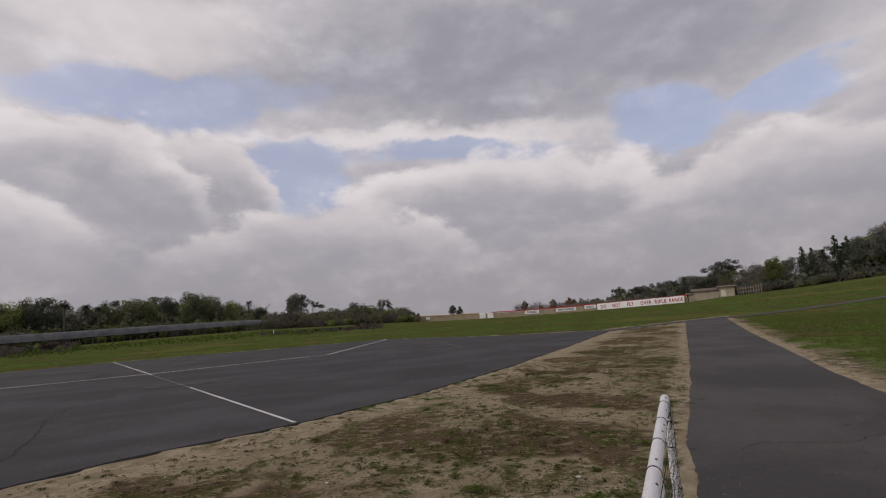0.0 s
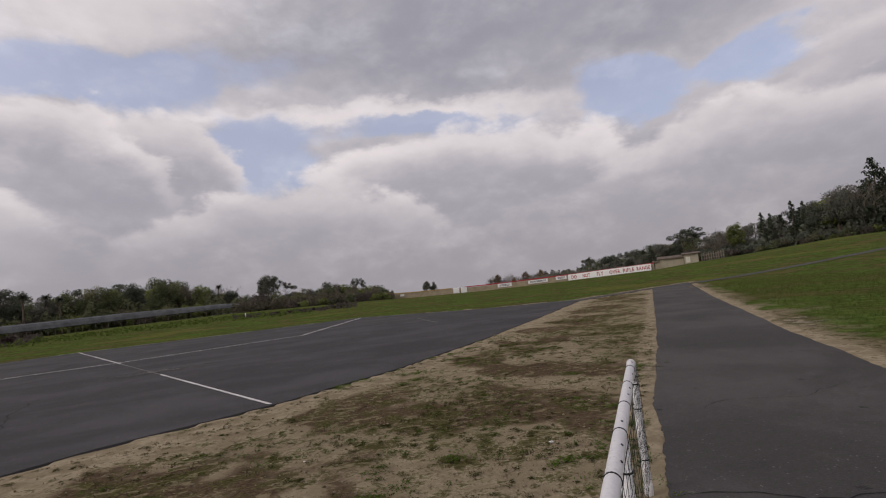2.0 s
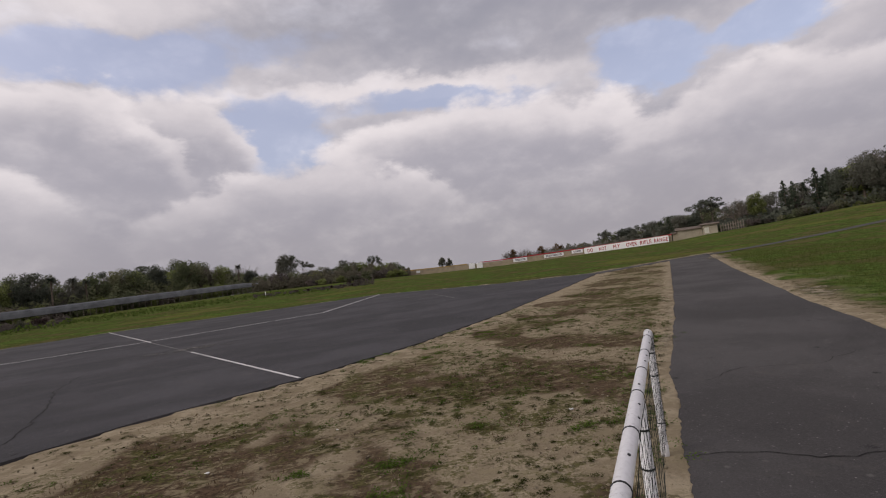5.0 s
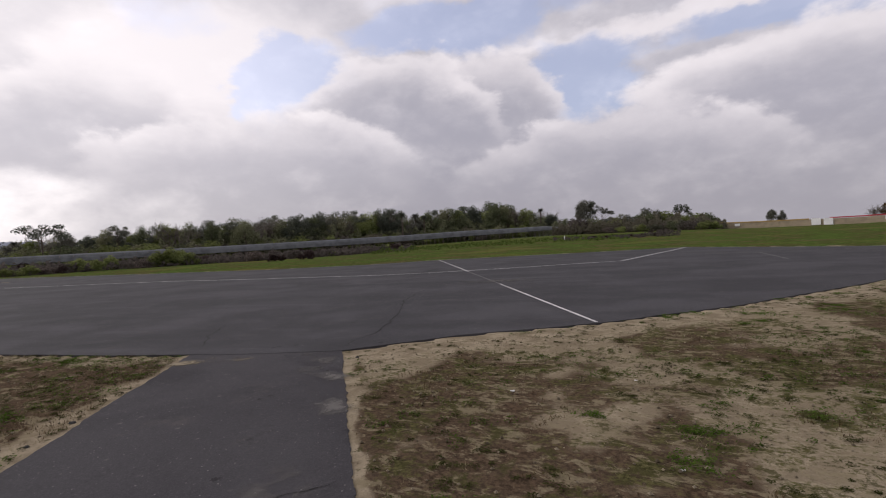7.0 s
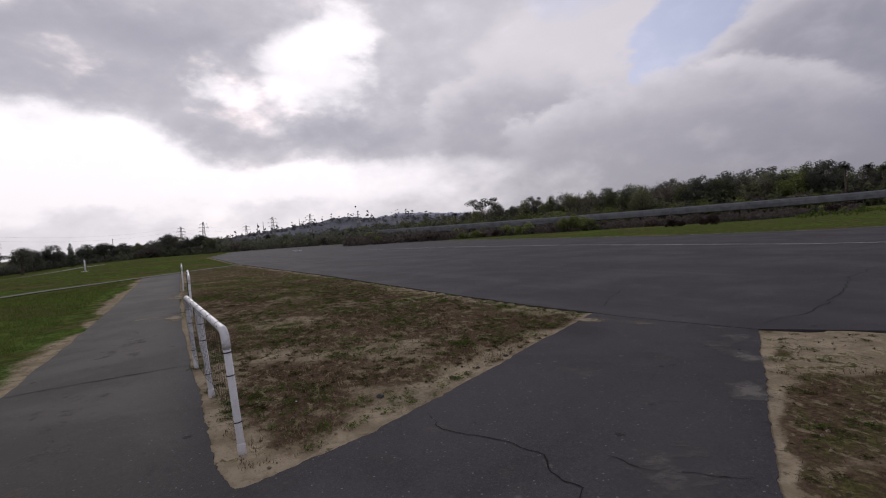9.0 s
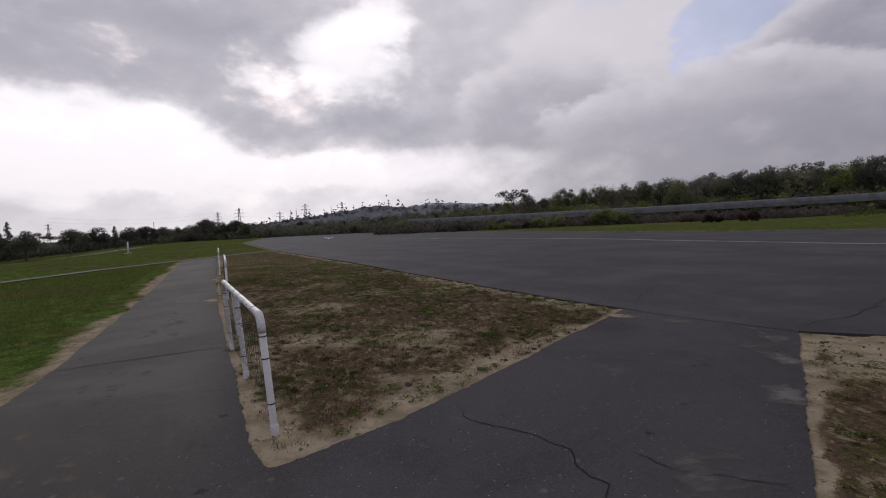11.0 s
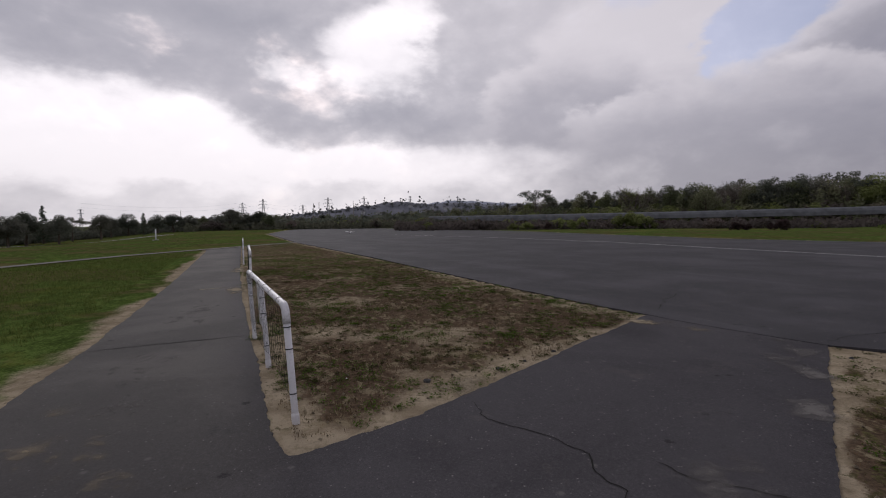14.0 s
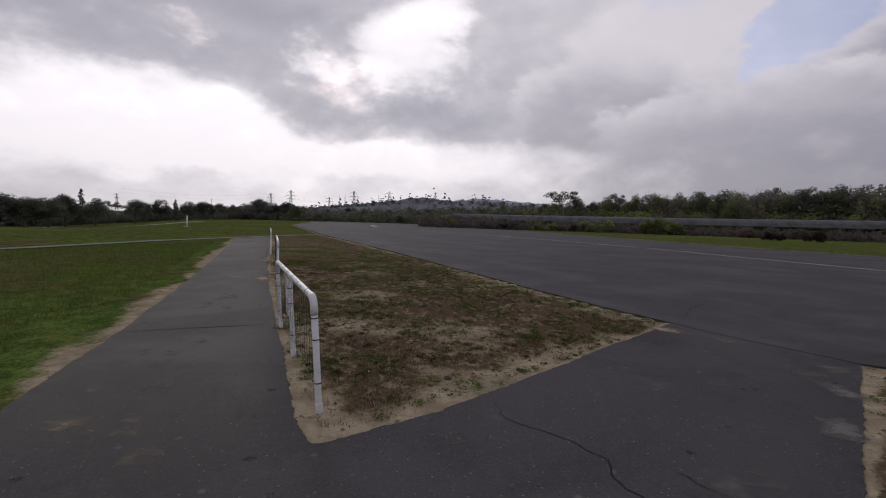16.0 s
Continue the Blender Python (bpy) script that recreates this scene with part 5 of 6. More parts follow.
for i in range(16):
    a, e = hp.uniform(72, 92), hp.uniform(1.1, 2.0)
    d = 1175 + (e - 1.0) * 70
    u = Vector((-math.sin(radians(a)), math.cos(radians(a)), 0))
    wd, hh = hp.uniform(5, 10), hp.uniform(2.5, 4)
    hs = empty("hillside_house", Matrix.Translation(u * d + Vector((0, 0, EYE + d * math.tan(radians(e)) - 3))) @ pose(0, 0, 0, 0, 0, a + hp.uniform(-20, 20)), "pale hillside house with a grey roof", "house", "hillside houses")
    bm = bmesh.new()
    box(bm, -wd / 2, -4, -2, wd / 2, 4, hh)
    part("wall", bm, M_HOUSE, hs)
    bm = bmesh.new()
    q = [bm.verts.new(v) for v in ((-wd / 2 - 0.5, -4.5, hh), (wd / 2 + 0.5, -4.5, hh), (wd / 2 + 0.5, 4.5, hh), (-wd / 2 - 0.5, 4.5, hh), (-wd / 2 - 0.5, 0, hh + 2.2), (wd / 2 + 0.5, 0, hh + 2.2))]
    for f in ((0, 1, 5, 4), (2, 3, 4, 5), (0, 4, 3), (1, 2, 5), (3, 2, 1, 0)):
        bm.faces.new([q[k] for k in f])
    part("roof", bm, M_HROOF, hs)

# ---------------------------------------------------------------- power line
M_STEEL = plain_material("galvanised_lattice_steel", (0.23, 0.235, 0.25), 0.6, 0.1, 0.5, metal=0.2)


def pylon(az, d, top, arms, label, wide=1.0):
    """Lattice tower with cross-arms and its insulators."""
    p = spot(az, d)
    h = EYE + d * math.tan(radians(top)) - p.z
    t = empty("pylon", Matrix.Translation(p) @ pose(0, 0, 0, 0, 0, az + 12), label, "pylon", "power line pylons")
    pcs = []
    r = d * 0.00014
    half = lambda z: (0.06 * (1 - z) ** 1.3 + 0.02) * h * wide
    zs = [0, 0.2, 0.38, 0.52, 0.64, 0.74, 0.83, 0.91, 1.0]
    cs = [(-1, -1), (1, -1), (1, 1), (-1, 1)]
    for k in range(4):
        cx, cy = cs[k]
        nx, ny = cs[(k + 1) % 4]
        pcs.append(tube_data([(cx * half(z), cy * half(z), z * h - (1.0 if z == 0 else 0)) for z in zs], r * 1.5, 4))
        for z0, z1 in zip(zs, zs[1:]):
            pcs.append(tube_data([(cx * half(z0), cy * half(z0), z0 * h), (nx * half(z1), ny * half(z1), z1 * h)], r, 3))
            pcs.append(tube_data([(nx * half(z0), ny * half(z0), z0 * h), (cx * half(z1), cy * half(z1), z1 * h)], r, 3))
    mesh_object("tower_frame", *joined(pcs), M_STEEL, t)
    for z, l in arms:
        pcs = []
        for s in (-1, 1):
            pcs.append(tube_data([(0, 0, z * h + 0.02 * h), (s * l * h, 0, z * h)], r * 1.3, 4))
            pcs.append(tube_data([(0, 0, z * h - 0.015 * h), (s * l * h, 0, z * h)], r * 1.3, 4))
            pcs.append(tube_data([(s * l * h, 0, z * h), (s * l * h, 0, z * h - 0.045 * h)], r, 4))
        mesh_object("cross_arm", *joined(pcs), M_STEEL, t)
    return t


THREE = ((0.66, 0.15), (0.79, 0.17), (0.92, 0.13))
PYLONS = [pylon(118.6, 620, 1.6, ((0.97, 0.12), (0.80, 0.12)), "wide-armed lattice pylon above the park trees", 0.9), pylon(104.4, 900, 2.35, THREE, "grey lattice pylon against the sky"),
          pylon(102.3, 760, 2.75, THREE, "tall grey lattice pylon against the sky"), pylon(98.15, 1050, 2.15, ((0.78, 0.2), (0.93, 0.16)), "grey lattice pylon beyond the hill foot"),
          pylon(95.4, 950, 2.95, THREE, "tall grey lattice pylon over the hill"), pylon(91.4, 1000, 3.05, THREE, "tall grey lattice pylon over the hill"),
          pylon(86.1, 1250, 3.1, ((0.7, 0.07), (0.85, 0.07), (0.96, 0.05)), "slim lattice mast on the hill", 0.7), pylon(80.6, 1400, 3.0, ((0.8, 0.06), (0.95, 0.05)), "slim lattice mast on the hill", 0.6)]
for az, d, top in ((96.4, 1150, 2.45), (97.0, 1150, 2.3), (92.6, 1200, 2.6), (87.0, 1300, 2.75), (114.6, 500, 1.15), (110.3, 420, 1.5)):
    p = spot(az, d)
    h = EYE + d * math.tan(radians(top)) - p.z
    k = empty("utility_pole", Matrix.Translation(p), "slim dark utility pole against the sky", "pole", "far utility poles")
    mesh_object("pole", *tube_data([(0, 0, -1), (0, 0, h)], [d * 0.0006, d * 0.0004], 6), M_POST, k)
    mesh_object("cross_arm", *tube_data([(-h * 0.06, 0, h * 0.95), (h * 0.06, 0, h * 0.95)], d * 0.0003, 4), M_POST, k)
for a, b in ((0, 1), (1, 2), (2, 3), (4, 5)):
    pa, pb = PYLONS[a].matrix_basis.translation, PYLONS[b].matrix_basis.translation
    for k in (0.78, 0.92):
        ha = Vector((0, 0, 0))
        za = pa.z + k * (EYE + pa.xy.length * 0.045)
        zb = pb.z + k * (EYE + pb.xy.length * 0.045)
        pts = [Vector((pa.x + (pb.x - pa.x) * u, pa.y + (pb.y - pa.y) * u, za + (zb - za) * u - 26 * u * (1 - u))) for u in np.linspace(0, 1, 13)]
        tagged(mesh_object("power_cable", *tube_data(pts, 0.055, 3), M_STEEL), "thin power cable sagging between pylons", "cable", "power cables")

# ---------------------------------------------------------------- the model aircraft
M_WHITE = plain_material("white_model_film", (0.86, 0.86, 0.88), 0.35, 0.04, 3.0)
M_TRIM = plain_material("dark_red_trim_film", (0.16, 0.03, 0.035), 0.4, 0.1)
M_RUBBER = plain_material("black_rubber", (0.02, 0.02, 0.02), 0.8, 0.1)


def model_plane(m):
    a = empty("model_aircraft", m, "white high-wing radio-controlled model aircraft standing on the runway", "aircraft")
    mesh_object("fuselage", *tube_data([(0.52, 0, 0.20), (0.47, 0, 0.21), (0.25, 0, 0.23), (-0.05, 0, 0.235), (-0.45, 0, 0.25), (-0.72, 0, 0.27)], [0.03, 0.075, 0.095, 0.095, 0.05, 0.02], 12), M_WHITE, a, smooth=True)
    bm = bmesh.new()
    box(bm, -0.02, -0.075, 0.27, 0.24, 0.075, 0.36, 0.02)
    part("cabin", bm, M_TRIM, a)
    for s in (-1, 1):
        bm = bmesh.new()
        vs = []
        for y, c, z in ((0.0, 0.30, 0.375), (0.75, 0.28, 0.40), (0.92, 0.20, 0.405)):
            vs.append([bm.verts.new((0.24 - x * c - (0.30 - c) * 0.4, s * y, z + t)) for x, t in ((0, 0), (0.12, 0.025), (0.45, 0.03), (1, 0.004), (1, -0.004), (0.4, -0.008), (0.1, -0.012))])
        for r0, r1 in zip(vs, vs[1:]):
            for k in range(7):
                bm.faces.new((r0[k], r0[(k + 1) % 7], r1[(k + 1) % 7], r1[k]))
        bm.faces.new(vs[0])
        bm.faces.new(vs[-1])
        part("wing", bm, M_WHITE, a, smooth=True)
        mesh_object("wing_strut", *tube_data([(0.1, s * 0.08, 0.20), (0.1, s * 0.45, 0.385)], 0.008, 6), M_WHITE, a)
        bm = bmesh.new()
        q = [bm.verts.new((x, s * y, z)) for z in (0.285, 0.295) for x, y in ((-0.55, 0.0), (-0.62, 0.3), (-0.76, 0.3), (-0.78, 0.0))]
        for f in ((0, 1, 2, 3), (7, 6, 5, 4), (0, 4, 5, 1), (1, 5, 6, 2), (2, 6, 7, 3), (3, 7, 4, 0)):
            bm.faces.new([q[k] for k in f])
        part("tailplane", bm, M_WHITE, a)
        mesh_object("gear_leg", *tube_data([(0.2, s * 0.06, 0.16), (0.2, s * 0.17, 0.06)], 0.008, 6), M_RUBBER, a)
        mesh_object("wheel", *tube_data([(0.2, s * 0.16, 0.055), (0.2, s * 0.165, 0.055), (0.2, s * 0.185, 0.055), (0.2, s * 0.19, 0.055)], [0.04, 0.055, 0.055, 0.04], 16), M_RUBBER, a)
    bm = bmesh.new()
    q = [bm.verts.new((x, y, z)) for y in (-0.006, 0.006) for x, z in ((-0.52, 0.26), (-0.68, 0.52), (-0.80, 0.52), (-0.80, 0.24))]
    for f in ((0, 1, 2, 3), (7, 6, 5, 4), (0, 4, 5, 1), (1, 5, 6, 2), (2, 6, 7, 3), (3, 7, 4, 0)):
        bm.faces.new([q[k] for k in f])
    part("fin", bm, M_TRIM, a)
    mesh_object("tail_wheel", *tube_data([(-0.74, -0.01, 0.03), (-0.74, 0.01, 0.03)], 0.03, 12), M_RUBBER, a)
    mesh_object("tail_leg", *tube_data([(-0.72, 0, 0.25), (-0.74, 0, 0.04)], 0.006, 6), M_RUBBER, a)
    bm = bmesh.new()
    box(bm, 0.535, -0.16, 0.185, 0.545, 0.16, 0.215, 0.003)
    part("propeller", bm, M_RUBBER, a)
    mesh_object("spinner", *tube_data([(0.51, 0, 0.20), (0.55, 0, 0.20), (0.59, 0, 0.20)], [0.035, 0.03, 0.004], 10), M_TRIM, a, smooth=True)
    return a


model_plane(pose(-78.0, -4.2, 0.016, 4, -3, 176) @ Matrix.Scale(0.78, 4))

# white post in the left-hand field
wp = empty("marker_post", Matrix.Translation(spot(112.6, 66)), "short white marker post with a cross-piece in the grass", "post")
mesh_object("post", *tube_data([(0, 0, -0.2), (0, 0, 1.3)], 0.075, 10), M_PVC, wp, smooth=True)
mesh_object("foot", *tube_data([(-0.7, 0, 0.05), (0.9, 0, 0.05)], 0.025, 8), M_PVC, wp, smooth=True)
wq = empty("marker_post", Matrix.Translation(spot(18.7, 92)), "thin white marker stake in the grass", "post")
mesh_object("post", *tube_data([(0, 0, -0.2), (0, 0, 0.85)], 0.07, 8), M_PVC, wq, smooth=True)

# ---------------------------------------------------------------- parked cars and a road beyond the park trees
M_ROAD = plain_material("pale_road_surface", (0.30, 0.29, 0.28), 0.9, 0.1, 0.3)
strip("road", [tuple(spot(a, 212)[:2]) for a in np.arange(100, 134, 2.0)], 9.0, 0.05, M_ROAD, "pale road and parking strip beyond the park trees", "road")
strip("road", [tuple(spot(a, float(np.interp(a, [112, 118, 124, 134], [120, 88, 66, 55])))[:2]) for a in np.arange(111, 136, 1.0)], 3.5, 0.05, M_ROAD, "pale gravel track along the field edge", "road")
M_GLASS = plain_material("dark_car_glass", (0.03, 0.035, 0.04), 0.15, 0.1, spec=0.6)
PAINTS = [plain_material("car_paint_white", (0.7, 0.7, 0.7), 0.3, 0.03), plain_material("car_paint_silver", (0.42, 0.43, 0.45), 0.3, 0.03), plain_material("car_paint_blue", (0.10, 0.13, 0.2), 0.3, 0.03)]


def car(m, paint, label):
    c = empty("parked_car", m, label, "car", "parked cars")
    bm = bmesh.new()
    box(bm, -2.2, -0.88, 0.32, 2.2, 0.88, 0.92, 0.14)
    part("body", bm, paint, c)
    bm = bmesh.new()
    a = [bm.verts.new(v) for v in ((-1.5, -0.8, 0.9), (1.1, -0.8, 0.9), (1.1, 0.8, 0.9), (-1.5, 0.8, 0.9), (-1.0, -0.65, 1.45), (0.45, -0.65, 1.45), (0.45, 0.65, 1.45), (-1.0, 0.65, 1.45))]
    for f in ((0, 1, 5, 4), (1, 2, 6, 5), (2, 3, 7, 6), (3, 0, 4, 7), (4, 5, 6, 7)):
        bm.faces.new([a[k] for k in f])
    part("cabin_glass", bm, M_GLASS, c)
    for x in (-1.35, 1.35):
        for y in (-0.8, 0.8):
            mesh_object("wheel", *tube_data([(x, y - 0.1, 0.32), (x, y + 0.1, 0.32)], 0.32, 14), M_RUBBER, c)
    return c


cp = random.Random(3)
for i, a in enumerate((101.5, 103.4, 105.0, 106.8, 108.1, 110.4, 113.1, 115.7, 116.4, 118.4, 119.0, 121.0, 123.3)):
    p = spot(a, 206)
    car(Matrix.Translation(p + Vector((0, 0, 0.05))) @ pose(0, 0, 0, 0, 0, a + cp.choice([0, 90]) + cp.uniform(-8, 8)), PAINTS[i % 3], ("white", "silver", "dark blue")[i % 3] + " car parked beyond the park trees")

# ---------------------------------------------------------------- cracks, weeds and litter
def crack(points, width, label, top=0.012):
    pts = []
    for (ax, ay), (bx, by) in zip(points, points[1:]):
        n = max(2, int(math.hypot(bx - ax, by - ay) / 0.035))
        for i in range(n):
            x, y = ax + (bx - ax) * i / n, ay + (by - ay) * i / n
            pts.append((x + noise.noise((x * 9, y * 9, 2)) * 0.035 + noise.noise((x * 2.1, y * 2.1, 3)) * 0.10, y + noise.noise((x * 9, y * 9, 7)) * 0.035 + noise.noise((x * 2.1, y * 2.1, 8)) * 0.10))
    pts.append(points[-1])
    vs, fs = [], []
    for i, (x, y) in enumerate(pts):
        x0, y0 = pts[max(i - 1, 0)]
        x1, y1 = pts[min(i + 1, len(pts) - 1)]
        l = math.hypot(x1 - x0, y1 - y0) or 1
        h = width / 2 * (0.45 + 0.9 * abs(noise.noise((x * 4, y * 4, 1)))) * min(1, 0.25 + 4 * min(i, len(pts) - 1 - i) / len(pts))
        vs += [(x - (y1 - y0) / l * h, y + (x1 - x0) / l * h, top), (x + (y1 - y0) / l * h, y - (x1 - x0) / l * h, top)]
        if i:
            fs.append((2 * i - 2, 2 * i, 2 * i + 1, 2 * i - 1))
    return tagged(mesh_object("crack", vs, fs, M_CRACK), label, "crack", "cracks in the tarmac", "structure")


crack([(-4.4, 0.75), (-3.95, 0.92), (-3.5, 1.2), (-3.3, 1.4), (-3.05, 1.38), (-2.8, 1.40), (-2.5, 1.25)], 0.018, "open winding crack across the tarmac")
crack([(-3.15, 1.75), (-2.9, 1.85), (-2.75, 2.1), (-2.55, 2.4)], 0.014, "fine crack in the tarmac beside the sandy edge")
crack([(-6.9, -3.85), (-7.26, -3.05), (-7.4, -2.53), (-7.57, -1.95)], 0.034, "crack straight across the walkway")
crack([(1.8, 3.72), (2.11, 3.66), (2.4, 3.61), (2.66, 3.47), (2.85, 3.36), (3.6, 3.3), (4.6, 3.1)], 0.014, "crack across the walkway beside the fence")
crack([(5.12, 10.16), (5.9, 10.0), (6.73, 9.97), (7.57, 9.8)], 0.016, "dark crack across the walkway")
crack([(-5.75, 5.75), (-5.95, 6.3), (-6.15, 7.2), (-7.0, 8.8), (-8.6, 11.2), (-9.8, 14.0)], 0.034, "long dark seam wandering across the runway mouth", 0.018)
crack([(-8.3, 4.9), (-9.2, 5.6), (-10.2, 6.6)], 0.03, "fine crack in the runway", 0.018)
crack([(-14.0, 18.2), (-15.2, 21.6), (-17.0, 26.0)], 0.09, "dark tyre-worn crack across the runway", 0.018)


crack([(-2.35, 1.55), (-2.0, 1.2), (-1.75, 1.3), (-1.45, 1.1)], 0.012, "hair crack at the mouth of the spur", 0.012)
crack([(3.0, 5.6), (3.7, 5.9), (4.4, 5.75), (5.4, 6.1)], 0.010, "hair crack across the walkway", 0.012)


def patches(name, outline, count, maker, mat, label, category, seed, keep=lambda x, y: True, clear=0.0):
    """Scatters many small plants or crumbs inside an outline, clear of the tarmac, as one mesh."""
    rng = random.Random(seed)
    gen = np.random.default_rng(seed)
    xs, ys = [p[0] for p in outline], [p[1] for p in outline]
    x, y = gen.uniform(min(xs), max(xs), count * 9), gen.uniform(min(ys), max(ys), count * 9)
    ok = outline_distance(x, y, outline) < -0.08
    x, y = x[ok], y[ok]
    if clear:
        d = outline_distance(x, y, PATH_A)
        x, y = x[d > clear * 0.4], y[d > clear * 0.4]
    vs, fs = [], []
    got = 0
    for px, py in zip(x.tolist(), y.tolist()):
        if got >= count:
            break
        if not keep(px, py):
            continue
        got += 1
        v, f = maker(rng, px, py)
        o = len(vs)
        vs += v
        fs += [tuple(i + o for i in q) for q in f]
    return tagged(mesh_object(name, vs, fs, mat), label, category, kind="stuff")


def rosette(rng, x, y):
    """A low patch of small broad leaves."""
    vs, fs = [], []
    s = rng.uniform(0.02, 0.075)
    for k in range(int(8 + s * 260)):
        cx, cy = x + rng.gauss(0, s * 0.75), y + rng.gauss(0, s * 0.75)
        g = rng.uniform(0, 6.28)
        l, w_ = rng.uniform(0.007, 0.018), rng.uniform(0.004, 0.009)
        ux, uy = math.cos(g), math.sin(g)
        z = rng.uniform(0.004, 0.022)
        o = len(vs)
        vs += [(cx - ux * l, cy - uy * l, z), (cx - uy * w_, cy + ux * w_, z + 0.006), (cx + ux * l, cy + uy * l, z + rng.uniform(0.0, 0.012)), (cx + uy * w_, cy - ux * w_, z + 0.004)]
        fs.append((o, o + 1, o + 2, o + 3))
    return vs, fs


def tuft(rng, x, y, h=(0.03, 0.10), n=7):
    """A few thin blades."""
    vs, fs = [], []
    for k in range(n):
        g = rng.uniform(0, 6.28)
        hh = rng.uniform(*h)
        bx, by = x + rng.gauss(0, 0.025), y + rng.gauss(0, 0.025)
        dx, dy = math.cos(g), math.sin(g)
        b = 0.004 + 0.02 * hh
        lx, ly = dx * hh * rng.uniform(0.2, 0.9), dy * hh * rng.uniform(0.2, 0.9)
        z = -0.01
        o = len(vs)
        vs += [(bx - dy * b, by + dx * b, z), (bx + dy * b, by - dx * b, z), (bx + lx, by + ly, z + hh)]
        fs.append((o, o + 1, o + 2))
    return vs, fs


def crumb(rng, x, y):
    s = rng.uniform(0.006, 0.022)
    v = [(x + s * rng.uniform(0.7, 1.2) * a, y + s * rng.uniform(0.7, 1.2) * b, 0.008 + s * rng.uniform(0.5, 0.9) * c) for a, b, c in ((1, 0, 0), (-1, 0, 0), (0, 1, 0), (0, -1, 0), (0, 0, 1), (0, 0, -1))]
    return v, [(0, 2, 4), (2, 1, 4), (1, 3, 4), (3, 0, 4), (2, 0, 5), (1, 2, 5), (3, 1, 5), (0, 3, 5)]


M_WEED = leaf_material("low_weed_leaves", (0.040, 0.072, 0.012), (0.105, 0.160, 0.030))
M_DEAD = leaf_material("dead_weed_straw", (0.050, 0.032, 0.020), (0.150, 0.105, 0.060))
M_GRASS = leaf_material("field_grass_blades", (0.050, 0.072, 0.016), (0.150, 0.180, 0.050))
M_STONE = leaf_material("soil_crumbs", (0.10, 0.08, 0.055), (0.33, 0.28, 0.20))


def field(seed, lo, hi):
    return lambda x, y: lo < noise.noise((x * 0.55, y * 0.55, seed)) + 0.35 * noise.noise((x * 2.1, y * 2.1, seed + 3)) < hi


patches("weeds", WEDGE_A, 3200, rosette, M_WEED, "low green weeds scattered over sandy soil", "weeds", 1, lambda x, y: y < 20 and field(4, 0.10, 2)(x, y))
patches("weeds", WEDGE_B, 2600, rosette, M_WEED, "low green weeds in brown soil by the walkway", "weeds", 2, lambda x, y: x > -26 and field(6, -0.05, 2)(x, y))


def clump(rng, x, y):
    """A cluster of weed patches a foot or two across."""
    vs, fs = [], []
    r = rng.uniform(0.06, 0.22)
    for _ in range(int(6 + r * 60)):
        v, f = rosette(rng, x + rng.gauss(0, r), y + rng.gauss(0, r * 0.7))
        o = len(vs)
        vs += v
        fs += [tuple(i + o for i in q) for q in f]
    return vs, fs




def mat_of_leaves(rng, x, y):
    """A flat mat of dull leaves a hand or two across."""
    vs, fs = [], []
    r = rng.uniform(0.02, 0.075)
    for _ in range(int(12 + r * 520)):
        cx, cy = x + rng.gauss(0, r * 0.5), y + rng.gauss(0, r * 0.5)
        g, l = rng.uniform(0, 6.28), rng.uniform(0.006, 0.014)
        ux, uy = math.cos(g) * l, math.sin(g) * l
        z = rng.uniform(0.006, 0.016)
        o = len(vs)
        vs += [(cx - ux, cy - uy, z), (cx - uy * 0.5, cy + ux * 0.5, z + 0.003), (cx + ux, cy + uy, z + rng.uniform(0, 0.006)), (cx + uy * 0.5, cy - ux * 0.5, z + 0.004)]
        fs.append((o, o + 1, o + 2, o + 3))
    return vs, fs


M_DULL = leaf_material("dull_olive_weeds", (0.044, 0.052, 0.016), (0.120, 0.125, 0.045))
M_STRAW = leaf_material("pale_straw", (0.17, 0.135, 0.08), (0.36, 0.30, 0.19))
patches("weeds", WEDGE_A, 2300, mat_of_leaves, M_DULL, "small dull olive weed mats dotted over sandy soil", "weeds", 31, lambda x, y: y < 15 and field(33, 0.0, 2)(x, y))
patches("weeds", WEDGE_B, 2200, mat_of_leaves, M_DULL, "small dull olive weed mats in brown soil", "weeds", 32, lambda x, y: x > -20 and field(34, -0.1, 2)(x, y))
patches("straw", WEDGE_B, 5200, lambda r, x, y: tuft(r, x, y, (0.012, 0.04), 7), M_STRAW, "pale dry straw lying over brown soil", "straw", 35, lambda x, y: x > -26 and field(36, 0.05, 2)(x, y))
patches("straw", WEDGE_A, 2500, lambda r, x, y: tuft(r, x, y, (0.010, 0.03), 6), M_STRAW, "pale dry straw lying over sandy soil", "straw", 37, lambda x, y: y < 14 and field(38, 0.05, 2)(x, y))
patches("weeds", WEDGE_A, 150, clump, M_WEED, "thick clumps of green weeds on sandy soil", "weeds", 21, lambda x, y: y < 14 and x > -1.5 and field(15, 0.0, 2)(x, y))
patches("weeds", WEDGE_B, 45, clump, M_WEED, "thick clumps of green weeds in brown soil", "weeds", 22, lambda x, y: x > -14)
patches("dead_weeds", WEDGE_A, 5000, lambda r, x, y: tuft(r, x, y, (0.01, 0.04), 6), M_DEAD, "brown dead weed stubble on sandy soil", "weeds", 3, lambda x, y: y < 16 and field(9, 0.08, 2)(x, y))
patches("dead_weeds", WEDGE_B, 6000, lambda r, x, y: tuft(r, x, y, (0.01, 0.045), 6), M_DEAD, "brown dead weed stubble beside the walkway", "weeds", 4, lambda x, y: x > -22 and field(12, -0.1, 2)(x, y))
